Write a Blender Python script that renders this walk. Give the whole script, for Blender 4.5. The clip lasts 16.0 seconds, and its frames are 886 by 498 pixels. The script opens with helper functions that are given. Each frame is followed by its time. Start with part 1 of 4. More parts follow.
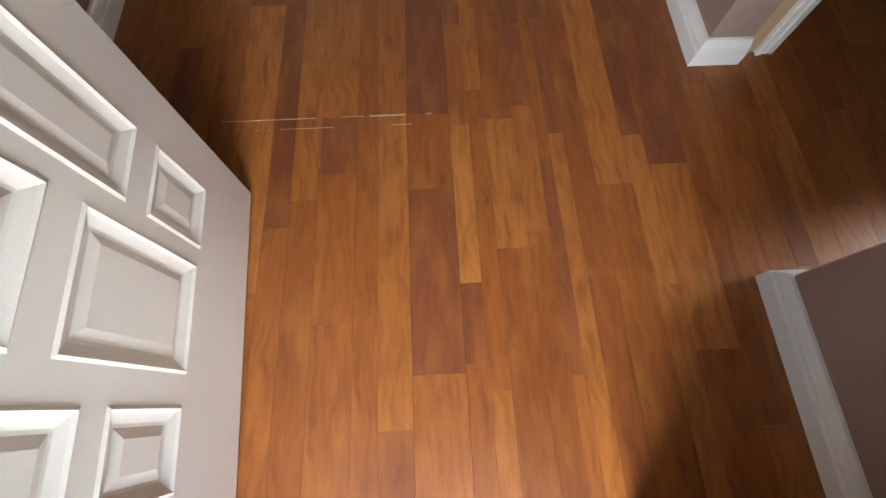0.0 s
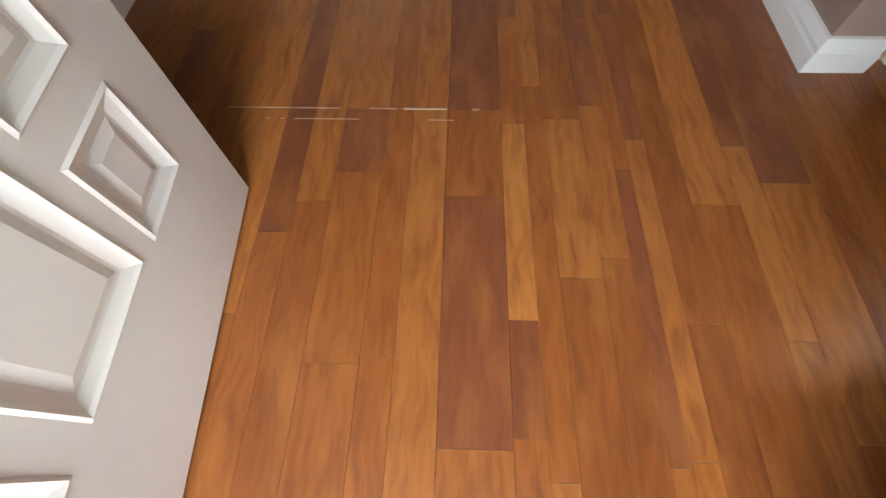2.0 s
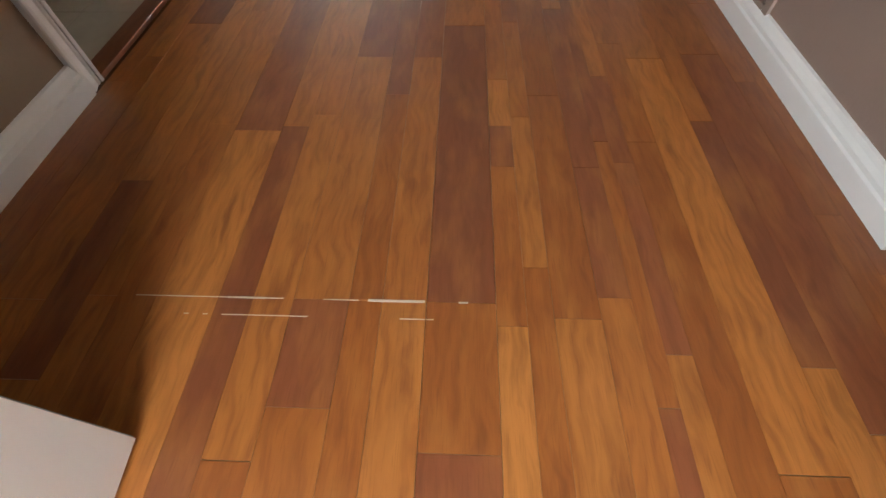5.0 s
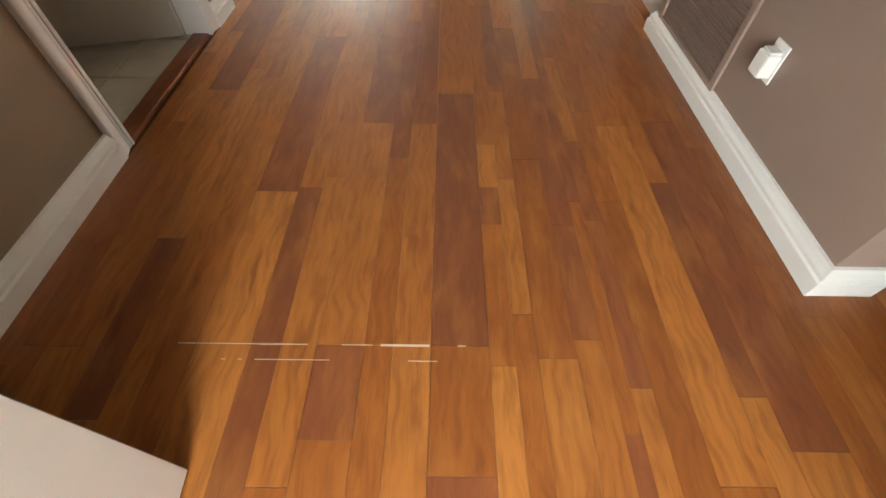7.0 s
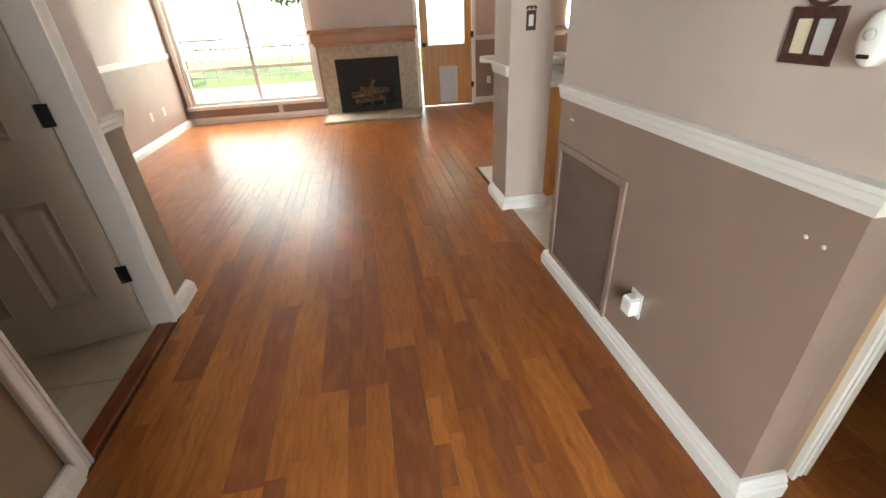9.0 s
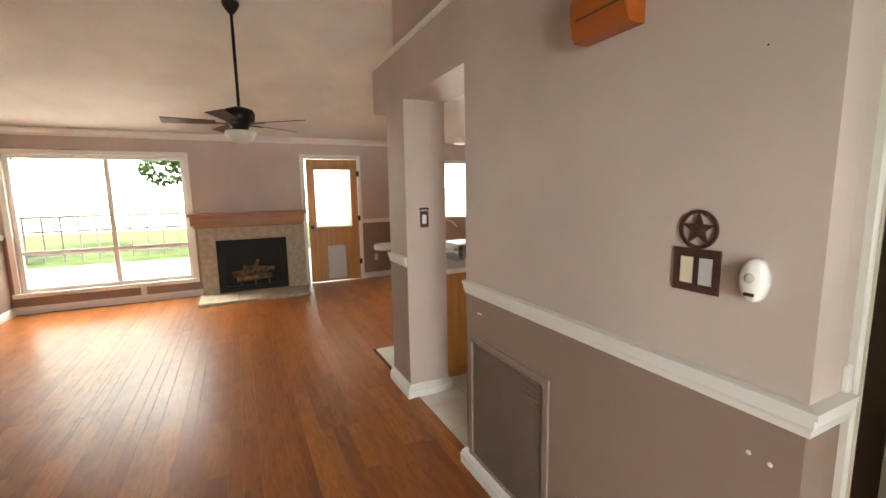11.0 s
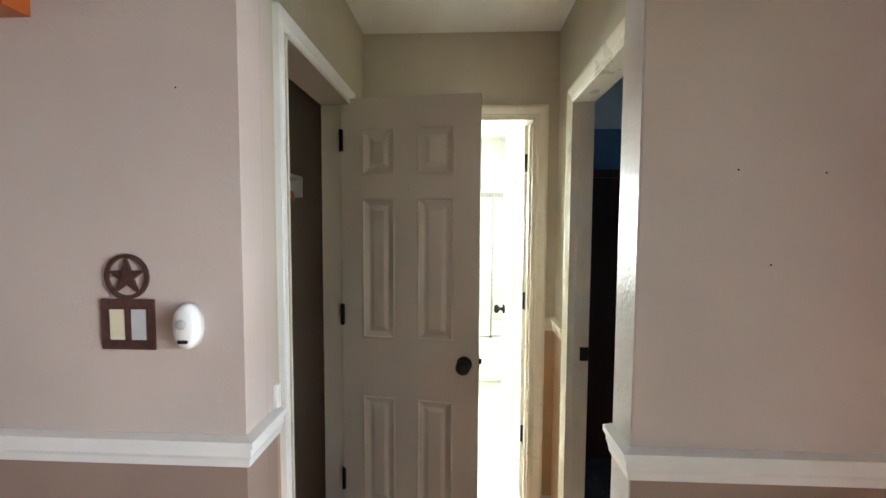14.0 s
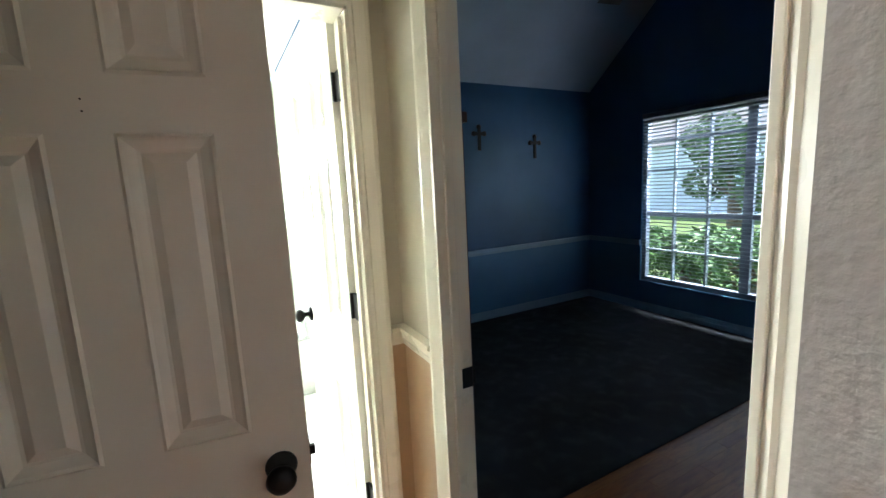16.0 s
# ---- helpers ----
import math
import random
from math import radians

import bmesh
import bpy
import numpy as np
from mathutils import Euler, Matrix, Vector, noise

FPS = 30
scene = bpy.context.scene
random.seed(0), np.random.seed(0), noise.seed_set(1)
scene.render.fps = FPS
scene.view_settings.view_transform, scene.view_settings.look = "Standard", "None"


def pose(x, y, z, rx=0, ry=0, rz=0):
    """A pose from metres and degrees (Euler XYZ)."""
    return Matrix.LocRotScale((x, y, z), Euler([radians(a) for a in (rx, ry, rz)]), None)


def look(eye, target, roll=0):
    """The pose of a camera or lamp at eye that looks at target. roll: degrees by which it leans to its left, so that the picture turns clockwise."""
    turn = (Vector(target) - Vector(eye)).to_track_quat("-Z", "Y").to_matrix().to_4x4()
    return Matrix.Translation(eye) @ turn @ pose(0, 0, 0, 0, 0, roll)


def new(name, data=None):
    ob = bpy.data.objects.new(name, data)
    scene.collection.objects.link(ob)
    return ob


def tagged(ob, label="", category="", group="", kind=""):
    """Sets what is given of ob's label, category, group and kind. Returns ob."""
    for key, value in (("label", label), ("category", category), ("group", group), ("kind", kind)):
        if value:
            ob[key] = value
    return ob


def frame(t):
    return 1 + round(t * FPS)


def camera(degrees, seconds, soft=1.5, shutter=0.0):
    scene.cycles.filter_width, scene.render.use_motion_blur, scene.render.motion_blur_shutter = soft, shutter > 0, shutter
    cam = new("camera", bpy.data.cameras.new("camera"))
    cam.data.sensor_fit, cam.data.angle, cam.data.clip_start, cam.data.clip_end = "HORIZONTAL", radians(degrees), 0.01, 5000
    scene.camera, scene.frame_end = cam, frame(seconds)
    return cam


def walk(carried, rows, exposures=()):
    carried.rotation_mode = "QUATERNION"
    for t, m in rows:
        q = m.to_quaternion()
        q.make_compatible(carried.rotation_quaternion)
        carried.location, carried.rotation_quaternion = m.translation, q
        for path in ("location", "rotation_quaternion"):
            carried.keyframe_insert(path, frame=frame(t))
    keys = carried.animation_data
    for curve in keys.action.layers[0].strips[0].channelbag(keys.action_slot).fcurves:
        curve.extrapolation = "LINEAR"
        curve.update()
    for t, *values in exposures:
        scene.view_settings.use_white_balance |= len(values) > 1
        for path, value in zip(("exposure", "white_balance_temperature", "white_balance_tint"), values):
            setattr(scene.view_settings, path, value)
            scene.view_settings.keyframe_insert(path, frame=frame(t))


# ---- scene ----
cam = camera(93.3, 16.0)
PATH = [
    (0, (0.081, -0.925, 1.17), (0.116, -0.23, -0.706), 0.0),
    (0.5, (0.083, -0.903, 0.979), (0.047, -0.333, -0.937), -4.3),
    (1, (0.068, -0.919, 0.86), (-0.01, -0.34, -1.053), -7.0),
    (1.5, (0.045, -0.891, 0.854), (-0.006, -0.173, -1.012), -3.1),
    (2, (0.031, -0.869, 0.862), (-0.027, 0.031, -0.923), -2.1),
    (2.5, (0.052, -0.806, 0.802), (-0.023, 0.19, -0.93), -3.2),
    (3, (0.066, -0.714, 0.726), (0.004, 0.281, -1.007), -2.7),
    (3.5, (0.075, -0.641, 0.714), (0.021, 0.383, -1.002), -2.5),
    (4, (0.092, -0.538, 0.713), (0.023, 0.506, -0.992), -3.4),
    (4.5, (0.078, -0.509, 0.785), (0.02, 0.602, -0.877), -3.4),
    (5, (0.064, -0.399, 0.785), (-0.002, 0.725, -0.868), -1.6),
    (5.2, (0.073, -0.329, 0.803), (0.002, 0.798, -0.848), -0.6),
    (7.3, (0.027, -0.505, 0.995), (0.043, 0.741, -0.569), 1.0),
    (7.5, (0.049, -0.543, 1.02), (0.074, 0.723, -0.528), 1.2),
    (8, (0.079, -0.527, 1.116), (0.129, 0.818, -0.363), 1.1),
    (8.5, (0.074, -0.498, 1.254), (0.199, 1.032, -0.028), -0.8),
    (9, (0.065, -0.413, 1.363), (0.336, 1.31, 0.384), -2.9),
    (9.2, (0.075, -0.375, 1.372), (0.313, 1.402, 0.485), -3.1),
    (11.3, (-0.014, -0.216, 1.504), (1.085, 1.441, 1.294), -0.8),
    (11.5, (0.0, -0.221, 1.504), (1.267, 1.315, 1.309), -0.6),
    (12, (0.036, -0.253, 1.502), (1.64, 0.932, 1.342), -0.1),
    (12.5, (0.061, -0.287, 1.51), (1.873, 0.553, 1.391), 0.1),
    (13, (0.082, -0.283, 1.511), (2.019, 0.214, 1.5), 0.2),
    (13.5, (0.104, -0.287, 1.529), (2.086, -0.024, 1.549), 0.5),
    (14, (0.156, -0.289, 1.511), (2.15, -0.196, 1.389), 0.3),
    (14.5, (0.316, -0.28, 1.477), (2.292, -0.257, 1.166), 0.7),
    (15, (0.57, -0.288, 1.459), (2.547, -0.468, 1.217), -0.7),
    (15.5, (0.814, -0.224, 1.488), (2.687, -0.872, 1.225), -4.7),
    (16, (0.989, -0.24, 1.497), (2.735, -1.169, 1.2), -2.9),
]
walk(cam, [(t, look(eye, target, roll)) for t, eye, target, roll in PATH], [(0.0, 0.75, 6350, 10), (2.5, 0.9, 6250, 9), (5.0, 1.25, 6350, 8), (7.5, 1.55, 6900, 4), (9.0, 1.5, 6700, 5), (11.5, 1.2, 7300, 9), (12.5, 1.25, 6300, 8), (14.5, 1.28, 6100, 10), (15.0, 1.4, 6000, 10), (15.5, 1.7, 5900, 9), (16.0, 1.3, 5800, 9)])

# ---- world, sun, window light ----
world = bpy.data.worlds.new("sky_world")
scene.world = world
world.use_nodes = True
sky = world.node_tree.nodes.new("ShaderNodeTexSky")
sky.sky_type = "NISHITA"
sky.sun_disc = False
sky.sun_elevation, sky.sun_rotation = radians(58), radians(120)
bg = world.node_tree.nodes["Background"]
bg.inputs["Strength"].default_value = 0.15
world.node_tree.links.new(sky.outputs[0], bg.inputs["Color"])


def lamp(name, kind, m, energy, color=(1, 1, 1), size=1.0, size_y=1.0):
    data = bpy.data.lights.new(name, kind)
    data.energy, data.color = energy, color
    if kind == "AREA":
        data.shape, data.size, data.size_y = "RECTANGLE", size, size_y
    ob = new(name, data)
    ob.matrix_world = m
    return ob


SUN_DIR = Vector((math.sin(radians(120)) * math.cos(radians(58)), math.cos(radians(120)) * math.cos(radians(58)), math.sin(radians(58))))
sun = lamp("sun", "SUN", look(SUN_DIR * 30, (0, 0, 0)), 5.0, (1.0, 0.95, 0.88))
sun.data.angle = radians(0.5)
# sky light standing in the openings
lamp("front_door_daylight", "AREA", look((0.0, -2.3, 1.25), (0.0, 0.4, 0.6)), 46, (0.95, 0.97, 1.0), 0.86, 1.9)
lamp("living_window_daylight", "AREA", look((-1.6, 7.75, 2.75), (-1.3, 4.6, 0.0)), 140, (0.97, 1.0, 0.97), 2.4, 1.0)
lamp("bathroom_window_daylight", "AREA", look((4.99, 0.25, 1.54), (2.4, 0.1, 0.9)), 48, (1.0, 1.0, 0.94), 1.3, 0.8)
lamp("kitchen_window_daylight", "AREA", look((3.9, 7.45, 1.55), (2.6, 3.2, 0.7)), 130, (1.0, 1.0, 1.0), 1.6, 1.1)

lamp("bedroom_window_daylight", "AREA", look((2.9, -5.1, 2.85), (3.0, -2.2, 0.0)), 240, (0.9, 0.96, 1.0), 1.9, 0.9)

# ---- materials ----


def nodes_of(name):
    m = bpy.data.materials.new(name)
    m.use_nodes = True
    nt = m.node_tree
    return m, nt, nt.nodes["Principled BSDF"]


def noise_node(nt, scale, detail=4.0, stretch=(1, 1, 1), source=None):
    if source is None:
        source = nt.nodes.new("ShaderNodeNewGeometry").outputs["Position"]
    mp = nt.nodes.new("ShaderNodeMapping")
    mp.inputs["Scale"].default_value = stretch
    nt.links.new(source, mp.inputs["Vector"])
    n = nt.nodes.new("ShaderNodeTexNoise")
    n.inputs["Scale"].default_value, n.inputs["Detail"].default_value = scale, detail
    nt.links.new(mp.outputs[0], n.inputs["Vector"])
    return n.outputs["Fac"]


def ramp(nt, fac, stops):
    r = nt.nodes.new("ShaderNodeValToRGB")
    el = r.color_ramp.elements
    el[0].position, el[0].color = stops[0][0], (*stops[0][1], 1)
    el[1].position, el[1].color = stops[-1][0], (*stops[-1][1], 1)
    for p, c in stops[1:-1]:
        e = el.new(p)
        e.color = (*c, 1)
    nt.links.new(fac, r.inputs[0])
    return r.outputs[0]


def mixed(nt, fac, a, b, blend="MIX"):
    m = nt.nodes.new("ShaderNodeMix")
    m.data_type, m.blend_type = "RGBA", blend
    for sock, v in ((m.inputs[0], fac), (m.inputs[6], a), (m.inputs[7], b)):
        if isinstance(v, (int, float)):
            sock.default_value = v
        elif isinstance(v, tuple):
            sock.default_value = (*v, 1)
        else:
            nt.links.new(v, sock)
    return m.outputs[2]


def calc(nt, op, a, b):
    m = nt.nodes.new("ShaderNodeMath")
    m.operation = op
    for sock, v in ((m.inputs[0], a), (m.inputs[1], b)):
        if isinstance(v, (int, float)):
            sock.default_value = v
        else:
            nt.links.new(v, sock)
    return m.outputs[0]


def bumped(nt, bsdf, height, strength, distance=0.002):
    b = nt.nodes.new("ShaderNodeBump")
    b.inputs["Strength"].default_value, b.inputs["Distance"].default_value = strength, distance
    nt.links.new(height, b.inputs["Height"])
    nt.links.new(b.outputs[0], bsdf.inputs["Normal"])


def paint(name, color, rough=0.5, grain=140.0, bump=0.25, distance=0.002, wear=0.12):
    """Rolled or brushed paint: faint clouding, fine relief."""
    m, nt, b = nodes_of(name)
    big = noise_node(nt, 1.7, 3)
    small = noise_node(nt, grain, 3)
    dark = tuple(c * (1 - wear) for c in color)
    light = tuple(min(1, c * (1 + wear * 0.5)) for c in color)
    nt.links.new(ramp(nt, big, [(0.3, dark), (0.7, light)]), b.inputs["Base Color"])
    spread = 0.5 * wear
    nt.links.new(ramp(nt, noise_node(nt, 9, 3), [(0.3, (rough - spread,) * 3), (0.7, (rough + spread,) * 3)]), b.inputs["Roughness"])
    bumped(nt, b, small, bump, distance)
    return m


def wood(name, dark, light, rough=0.35, stretch=(28, 1.6, 28), scale=1.0):
    m, nt, b = nodes_of(name)
    g = noise_node(nt, scale, 6, stretch)
    g2 = noise_node(nt, scale * 0.5, 2, stretch)
    c = ramp(nt, g, [(0.3, dark), (0.7, light)])
    c = mixed(nt, calc(nt, "MULTIPLY", g2, 0.4), c, dark)
    nt.links.new(c, b.inputs["Base Color"])
    b.inputs["Roughness"].default_value = rough
    bumped(nt, b, g, 0.15, 0.001)
    return m


def plank_wood(name, tones):
    """Oiled cherry planks: every piece takes its own tone and grain."""
    m, nt, b = nodes_of(name)
    info, geo = nt.nodes.new("ShaderNodeObjectInfo"), nt.nodes.new("ShaderNodeNewGeometry")
    rnd = calc(nt, "FRACT", calc(nt, "ADD", info.outputs["Random"], geo.outputs["Random Per Island"]), 0.0)
    off = nt.nodes.new("ShaderNodeCombineXYZ")
    nt.links.new(calc(nt, "MULTIPLY", rnd, 37.0), off.inputs[0])
    nt.links.new(calc(nt, "MULTIPLY", rnd, 91.0), off.inputs[1])
    add = nt.nodes.new("ShaderNodeVectorMath")
    nt.links.new(geo.outputs["Position"], add.inputs[0])
    nt.links.new(off.outputs[0], add.inputs[1])
    src = add.outputs[0]
    base = ramp(nt, rnd, tones)
    bend = nt.nodes.new("ShaderNodeVectorMath")
    bend.operation = "MULTIPLY_ADD"
    swirl = nt.nodes.new("ShaderNodeTexNoise")
    swirl.inputs["Scale"].default_value, swirl.inputs["Detail"].default_value = 5.0, 2.0
    nt.links.new(src, swirl.inputs["Vector"])
    nt.links.new(swirl.outputs["Color"], bend.inputs[0])
    bend.inputs[1].default_value = (0.075, 0.075, 0.0)
    nt.links.new(src, bend.inputs[2])
    grain = noise_node(nt, 2.0, 7, (30, 3.2, 1), bend.outputs[0])
    flow = noise_node(nt, 3.0, 3, (5, 1.4, 1), src)
    fig = noise_node(nt, 1.6, 4, (15, 3.5, 1), bend.outputs[0])
    c = mixed(nt, ramp(nt, grain, [(0.34, (0.45,) * 3), (0.58, (0, 0, 0))]), base, (0.15, 0.040, 0.011))
    c = mixed(nt, ramp(nt, flow, [(0.48, (0, 0, 0)), (0.75, (0.4,) * 3)]), c, (0.50, 0.19, 0.045))
    c = mixed(nt, ramp(nt, fig, [(0.57, (0, 0, 0)), (0.70, (0.45,) * 3)]), c, (0.13, 0.032, 0.011))
    fibre = noise_node(nt, 3.0, 4, (140, 5, 1), src)
    c = mixed(nt, ramp(nt, fibre, [(0.55, (0, 0, 0)), (0.72, (0.35,) * 3)]), c, (0.12, 0.03, 0.009))
    nt.links.new(c, b.inputs["Base Color"])
    scuff = noise_node(nt, 4.0, 5)
    nt.links.new(ramp(nt, scuff, [(0.2, (0.28,) * 3), (0.8, (0.35,) * 3)]), b.inputs["Roughness"])
    b.inputs["IOR"].default_value = 1.5
    wavy = noise_node(nt, 9.0, 3, (1.0, 0.5, 1), src)
    bumped(nt, b, calc(nt, "ADD", calc(nt, "MULTIPLY", grain, 0.25), calc(nt, "MULTIPLY", wavy, 0.25)), 0.10, 0.001)
    return m


def plain(name, color, rough=0.4, metal=0.0, vary=0.1, scale=30.0):
    m, nt, b = nodes_of(name)
    n = noise_node(nt, scale, 3)
    nt.links.new(ramp(nt, n, [(0.3, tuple(c * (1 - vary) for c in color)), (0.7, tuple(min(1, c * (1 + vary)) for c in color))]), b.inputs["Base Color"])
    b.inputs["Roughness"].default_value, b.inputs["Metallic"].default_value = rough, metal
    return m


def glass(name, tint=(1, 1, 1), rough=0.0):
    m, nt, b = nodes_of(name)
    b.inputs["Base Color"].default_value = (*tint, 1)
    b.inputs["Roughness"].default_value = rough
    b.inputs["Transmission Weight"].default_value = 1.0
    b.inputs["IOR"].default_value = 1.05
    return m


M_UP = paint("wall_paint_rose_beige", (0.59, 0.485, 0.43), 0.55, 90, 0.3)
M_LOW = paint("wall_paint_mauve_brown", (0.32, 0.226, 0.182), 0.5, 90, 0.3)
M_HALL = paint("wall_paint_khaki", (0.55, 0.49, 0.37), 0.55, 90, 0.3)
M_HALLLOW = paint("wall_paint_tan", (0.50, 0.33, 0.19), 0.5, 90, 0.3)
M_LEFT = paint("wall_paint_olive_brown", (0.27, 0.20, 0.13), 0.5, 90, 0.3)
M_TEXT = paint("knockdown_plaster_gloss", (0.58, 0.53, 0.48), 0.36, 85, 0.55, 0.004)
M_CEIL = paint("ceiling_paint_white", (0.78, 0.76, 0.70), 0.8, 60, 0.5, 0.004)
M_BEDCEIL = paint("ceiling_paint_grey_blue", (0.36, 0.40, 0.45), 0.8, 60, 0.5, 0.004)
M_TRIM = paint("trim_gloss_white", (0.82, 0.80, 0.76), 0.3, 60, 0.08, 0.001, 0.02)
M_CREAM = paint("trim_gloss_cream", (0.78, 0.72, 0.58), 0.28, 60, 0.08, 0.001, 0.02)
M_DOOR = paint("door_paint_warm_grey", (0.63, 0.57, 0.47), 0.38, 40, 0.1, 0.001, 0.05)
M_FDOOR = paint("door_paint_ivory", (0.80, 0.77, 0.70), 0.3, 40, 0.06, 0.001, 0.05)
M_SEAL = plain("green_grey_weather_strip", (0.20, 0.25, 0.23), 0.6)
M_BLUE = paint("wall_paint_navy", (0.022, 0.085, 0.18), 0.5, 90, 0.3)
M_BLUELOW = paint("wall_paint_mid_blue", (0.06, 0.17, 0.30), 0.5, 90, 0.3)
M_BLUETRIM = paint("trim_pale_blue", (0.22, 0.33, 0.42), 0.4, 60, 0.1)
M_BATH = paint("bathroom_paint_pale_green", (0.72, 0.75, 0.66), 0.5, 90, 0.2)
M_CLOSET = paint("closet_paint_grey", (0.32, 0.26, 0.20), 0.6, 90, 0.3)
MID = [(0.0, (0.25, 0.073, 0.017)), (0.35, (0.31, 0.094, 0.020)), (0.7, (0.35, 0.112, 0.024)), (1.0, (0.40, 0.14, 0.031))]
M_PLANK = plank_wood("cherry_plank", MID)
M_PLANK_LIGHT = plank_wood("cherry_plank_golden", [(0.0, (0.42, 0.14, 0.028)), (1.0, (0.47, 0.175, 0.04))])
M_PLANK_DARK = plank_wood("cherry_plank_dark", [(0.0, (0.20, 0.06, 0.024)), (1.0, (0.25, 0.075, 0.028))])
M_SUB = plain("dark_joint", (0.10, 0.04, 0.015), 0.8)
M_OAK = wood("golden_oak", (0.42, 0.18, 0.04), (0.60, 0.30, 0.08), 0.35, (28, 28, 1.6))
M_OAKX = wood("stained_mantel_wood", (0.30, 0.11, 0.025), (0.46, 0.19, 0.05), 0.4, (1.6, 28, 28))
M_CHIME = wood("orange_stained_wood", (0.30, 0.06, 0.008), (0.44, 0.105, 0.013), 0.3, (10, 1.5, 20))
M_WALNUT = wood("dark_cabinet_wood", (0.030, 0.010, 0.006), (0.07, 0.022, 0.012), 0.4, (28, 28, 1.6))
M_BLACK = plain("black_iron", (0.016, 0.015, 0.015), 0.42, 0.6)
M_BRONZE = plain("rusty_bronze_plate", (0.085, 0.035, 0.028), 0.5, 0.3, 0.25, 120)
M_STONE = plain("limestone_surround", (0.42, 0.36, 0.27), 0.7, 0, 0.18, 14)
M_WHITE = plain("white_plastic", (0.80, 0.79, 0.76), 0.35, 0, 0.03)
M_IVORY = plain("ivory_plastic", (0.78, 0.70, 0.50), 0.35, 0, 0.03)
M_GREYPL = plain("pale_grey_plastic", (0.55, 0.54, 0.53), 0.4, 0, 0.04)
M_TILE = plain("cream_floor_tile", (0.62, 0.56, 0.44), 0.3, 0, 0.12, 7)
M_GROUT = plain("grey_grout", (0.36, 0.32, 0.27), 0.9)
M_WTILE = plain("white_floor_tile", (0.78, 0.77, 0.72), 0.3, 0, 0.05, 8)
M_GLASS = glass("window_glass")
M_FROST = glass("frosted_glass", (0.97, 1, 0.98), 0.35)
M_BLIND = plain("blind_slat_white", (0.75, 0.75, 0.73), 0.5, 0, 0.04)
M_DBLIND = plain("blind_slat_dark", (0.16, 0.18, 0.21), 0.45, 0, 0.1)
M_COUNTER = plain("white_laminate_counter", (0.76, 0.75, 0.72), 0.3, 0, 0.05, 60)
M_STEEL = plain("brushed_steel", (0.6, 0.6, 0.6), 0.25, 1.0, 0.05)
M_TUB = plain("white_enamel", (0.82, 0.83, 0.80), 0.15, 0, 0.02)
M_LENS = plain("dark_sensor_lens", (0.03, 0.02, 0.02), 0.2)
M_CARPET = paint("charcoal_carpet", (0.03, 0.033, 0.04), 0.95, 260, 1.0, 0.012, 0.5)
M_GRASS = paint("lawn", (0.13, 0.20, 0.05), 0.9, 60, 1.0, 0.02, 0.4)
M_LEAF = plain("leaf_green", (0.07, 0.13, 0.035), 0.5, 0, 0.5, 3)
M_BARK = plain("bark", (0.12, 0.09, 0.06), 0.9, 0, 0.3, 20)
M_FENCE = wood("weathered_fence", (0.28, 0.25, 0.21), (0.42, 0.38, 0.32), 0.8, (28, 28, 1.6))
M_SIDING = plain("pale_blue_siding", (0.60, 0.68, 0.80), 0.7, 0, 0.06, 4)
M_ROOF = plain("grey_shingle", (0.16, 0.15, 0.15), 0.9, 0, 0.3, 25)
M_FIREBLACK = plain("soot_black", (0.012, 0.011, 0.010), 0.7)
M_LOG = plain("charred_log", (0.16, 0.10, 0.06), 0.9, 0, 0.5, 18)
M_MILK = plain("milk_glass_shade", (0.80, 0.78, 0.70), 0.3, 0, 0.03)
M_BLADE = wood("fan_blade_walnut", (0.05, 0.025, 0.014), (0.09, 0.045, 0.025), 0.4)

# ---- building helpers ----


def add_box(bm, lo, hi, mat=0, bevel=0.0):
    lo, hi = [min(a, b) for a, b in zip(lo, hi)], [max(a, b) for a, b in zip(lo, hi)]
    tmp = bmesh.new()
    bmesh.ops.create_cube(tmp, size=1.0)
    for v in tmp.verts:
        v.co = Vector([(l + h) / 2 + c * (h - l) for l, h, c in zip(lo, hi, v.co)])
    if bevel:
        bmesh.ops.bevel(tmp, geom=tmp.edges[:], offset=bevel, segments=2, affect="EDGES", profile=0.5)
    merge(bm, tmp, mat)


def merge(bm, tmp, mat=None, m=None):
    if m is not None:
        bmesh.ops.transform(tmp, matrix=m, verts=tmp.verts[:])
    vs = {v: bm.verts.new(v.co) for v in tmp.verts}
    for f in tmp.faces:
        try:
            nf = bm.faces.new([vs[v] for v in f.verts])
        except ValueError:
            continue
        nf.material_index = f.material_index if mat is None else mat
        nf.smooth = f.smooth
    tmp.free()


def add_cyl(bm, p0, p1, r0, r1=None, seg=14, mat=0, smooth=True):
    p0, p1 = Vector(p0), Vector(p1)
    r1 = r0 if r1 is None else r1
    tmp = bmesh.new()
    bmesh.ops.create_cone(tmp, cap_ends=True, segments=seg, radius1=r0, radius2=r1, depth=(p1 - p0).length)
    for f in tmp.faces:
        f.smooth = smooth and len(f.verts) == 4
    m = Matrix.Translation((p0 + p1) / 2) @ (p1 - p0).to_track_quat("Z", "Y").to_matrix().to_4x4()
    merge(bm, tmp, mat, m)


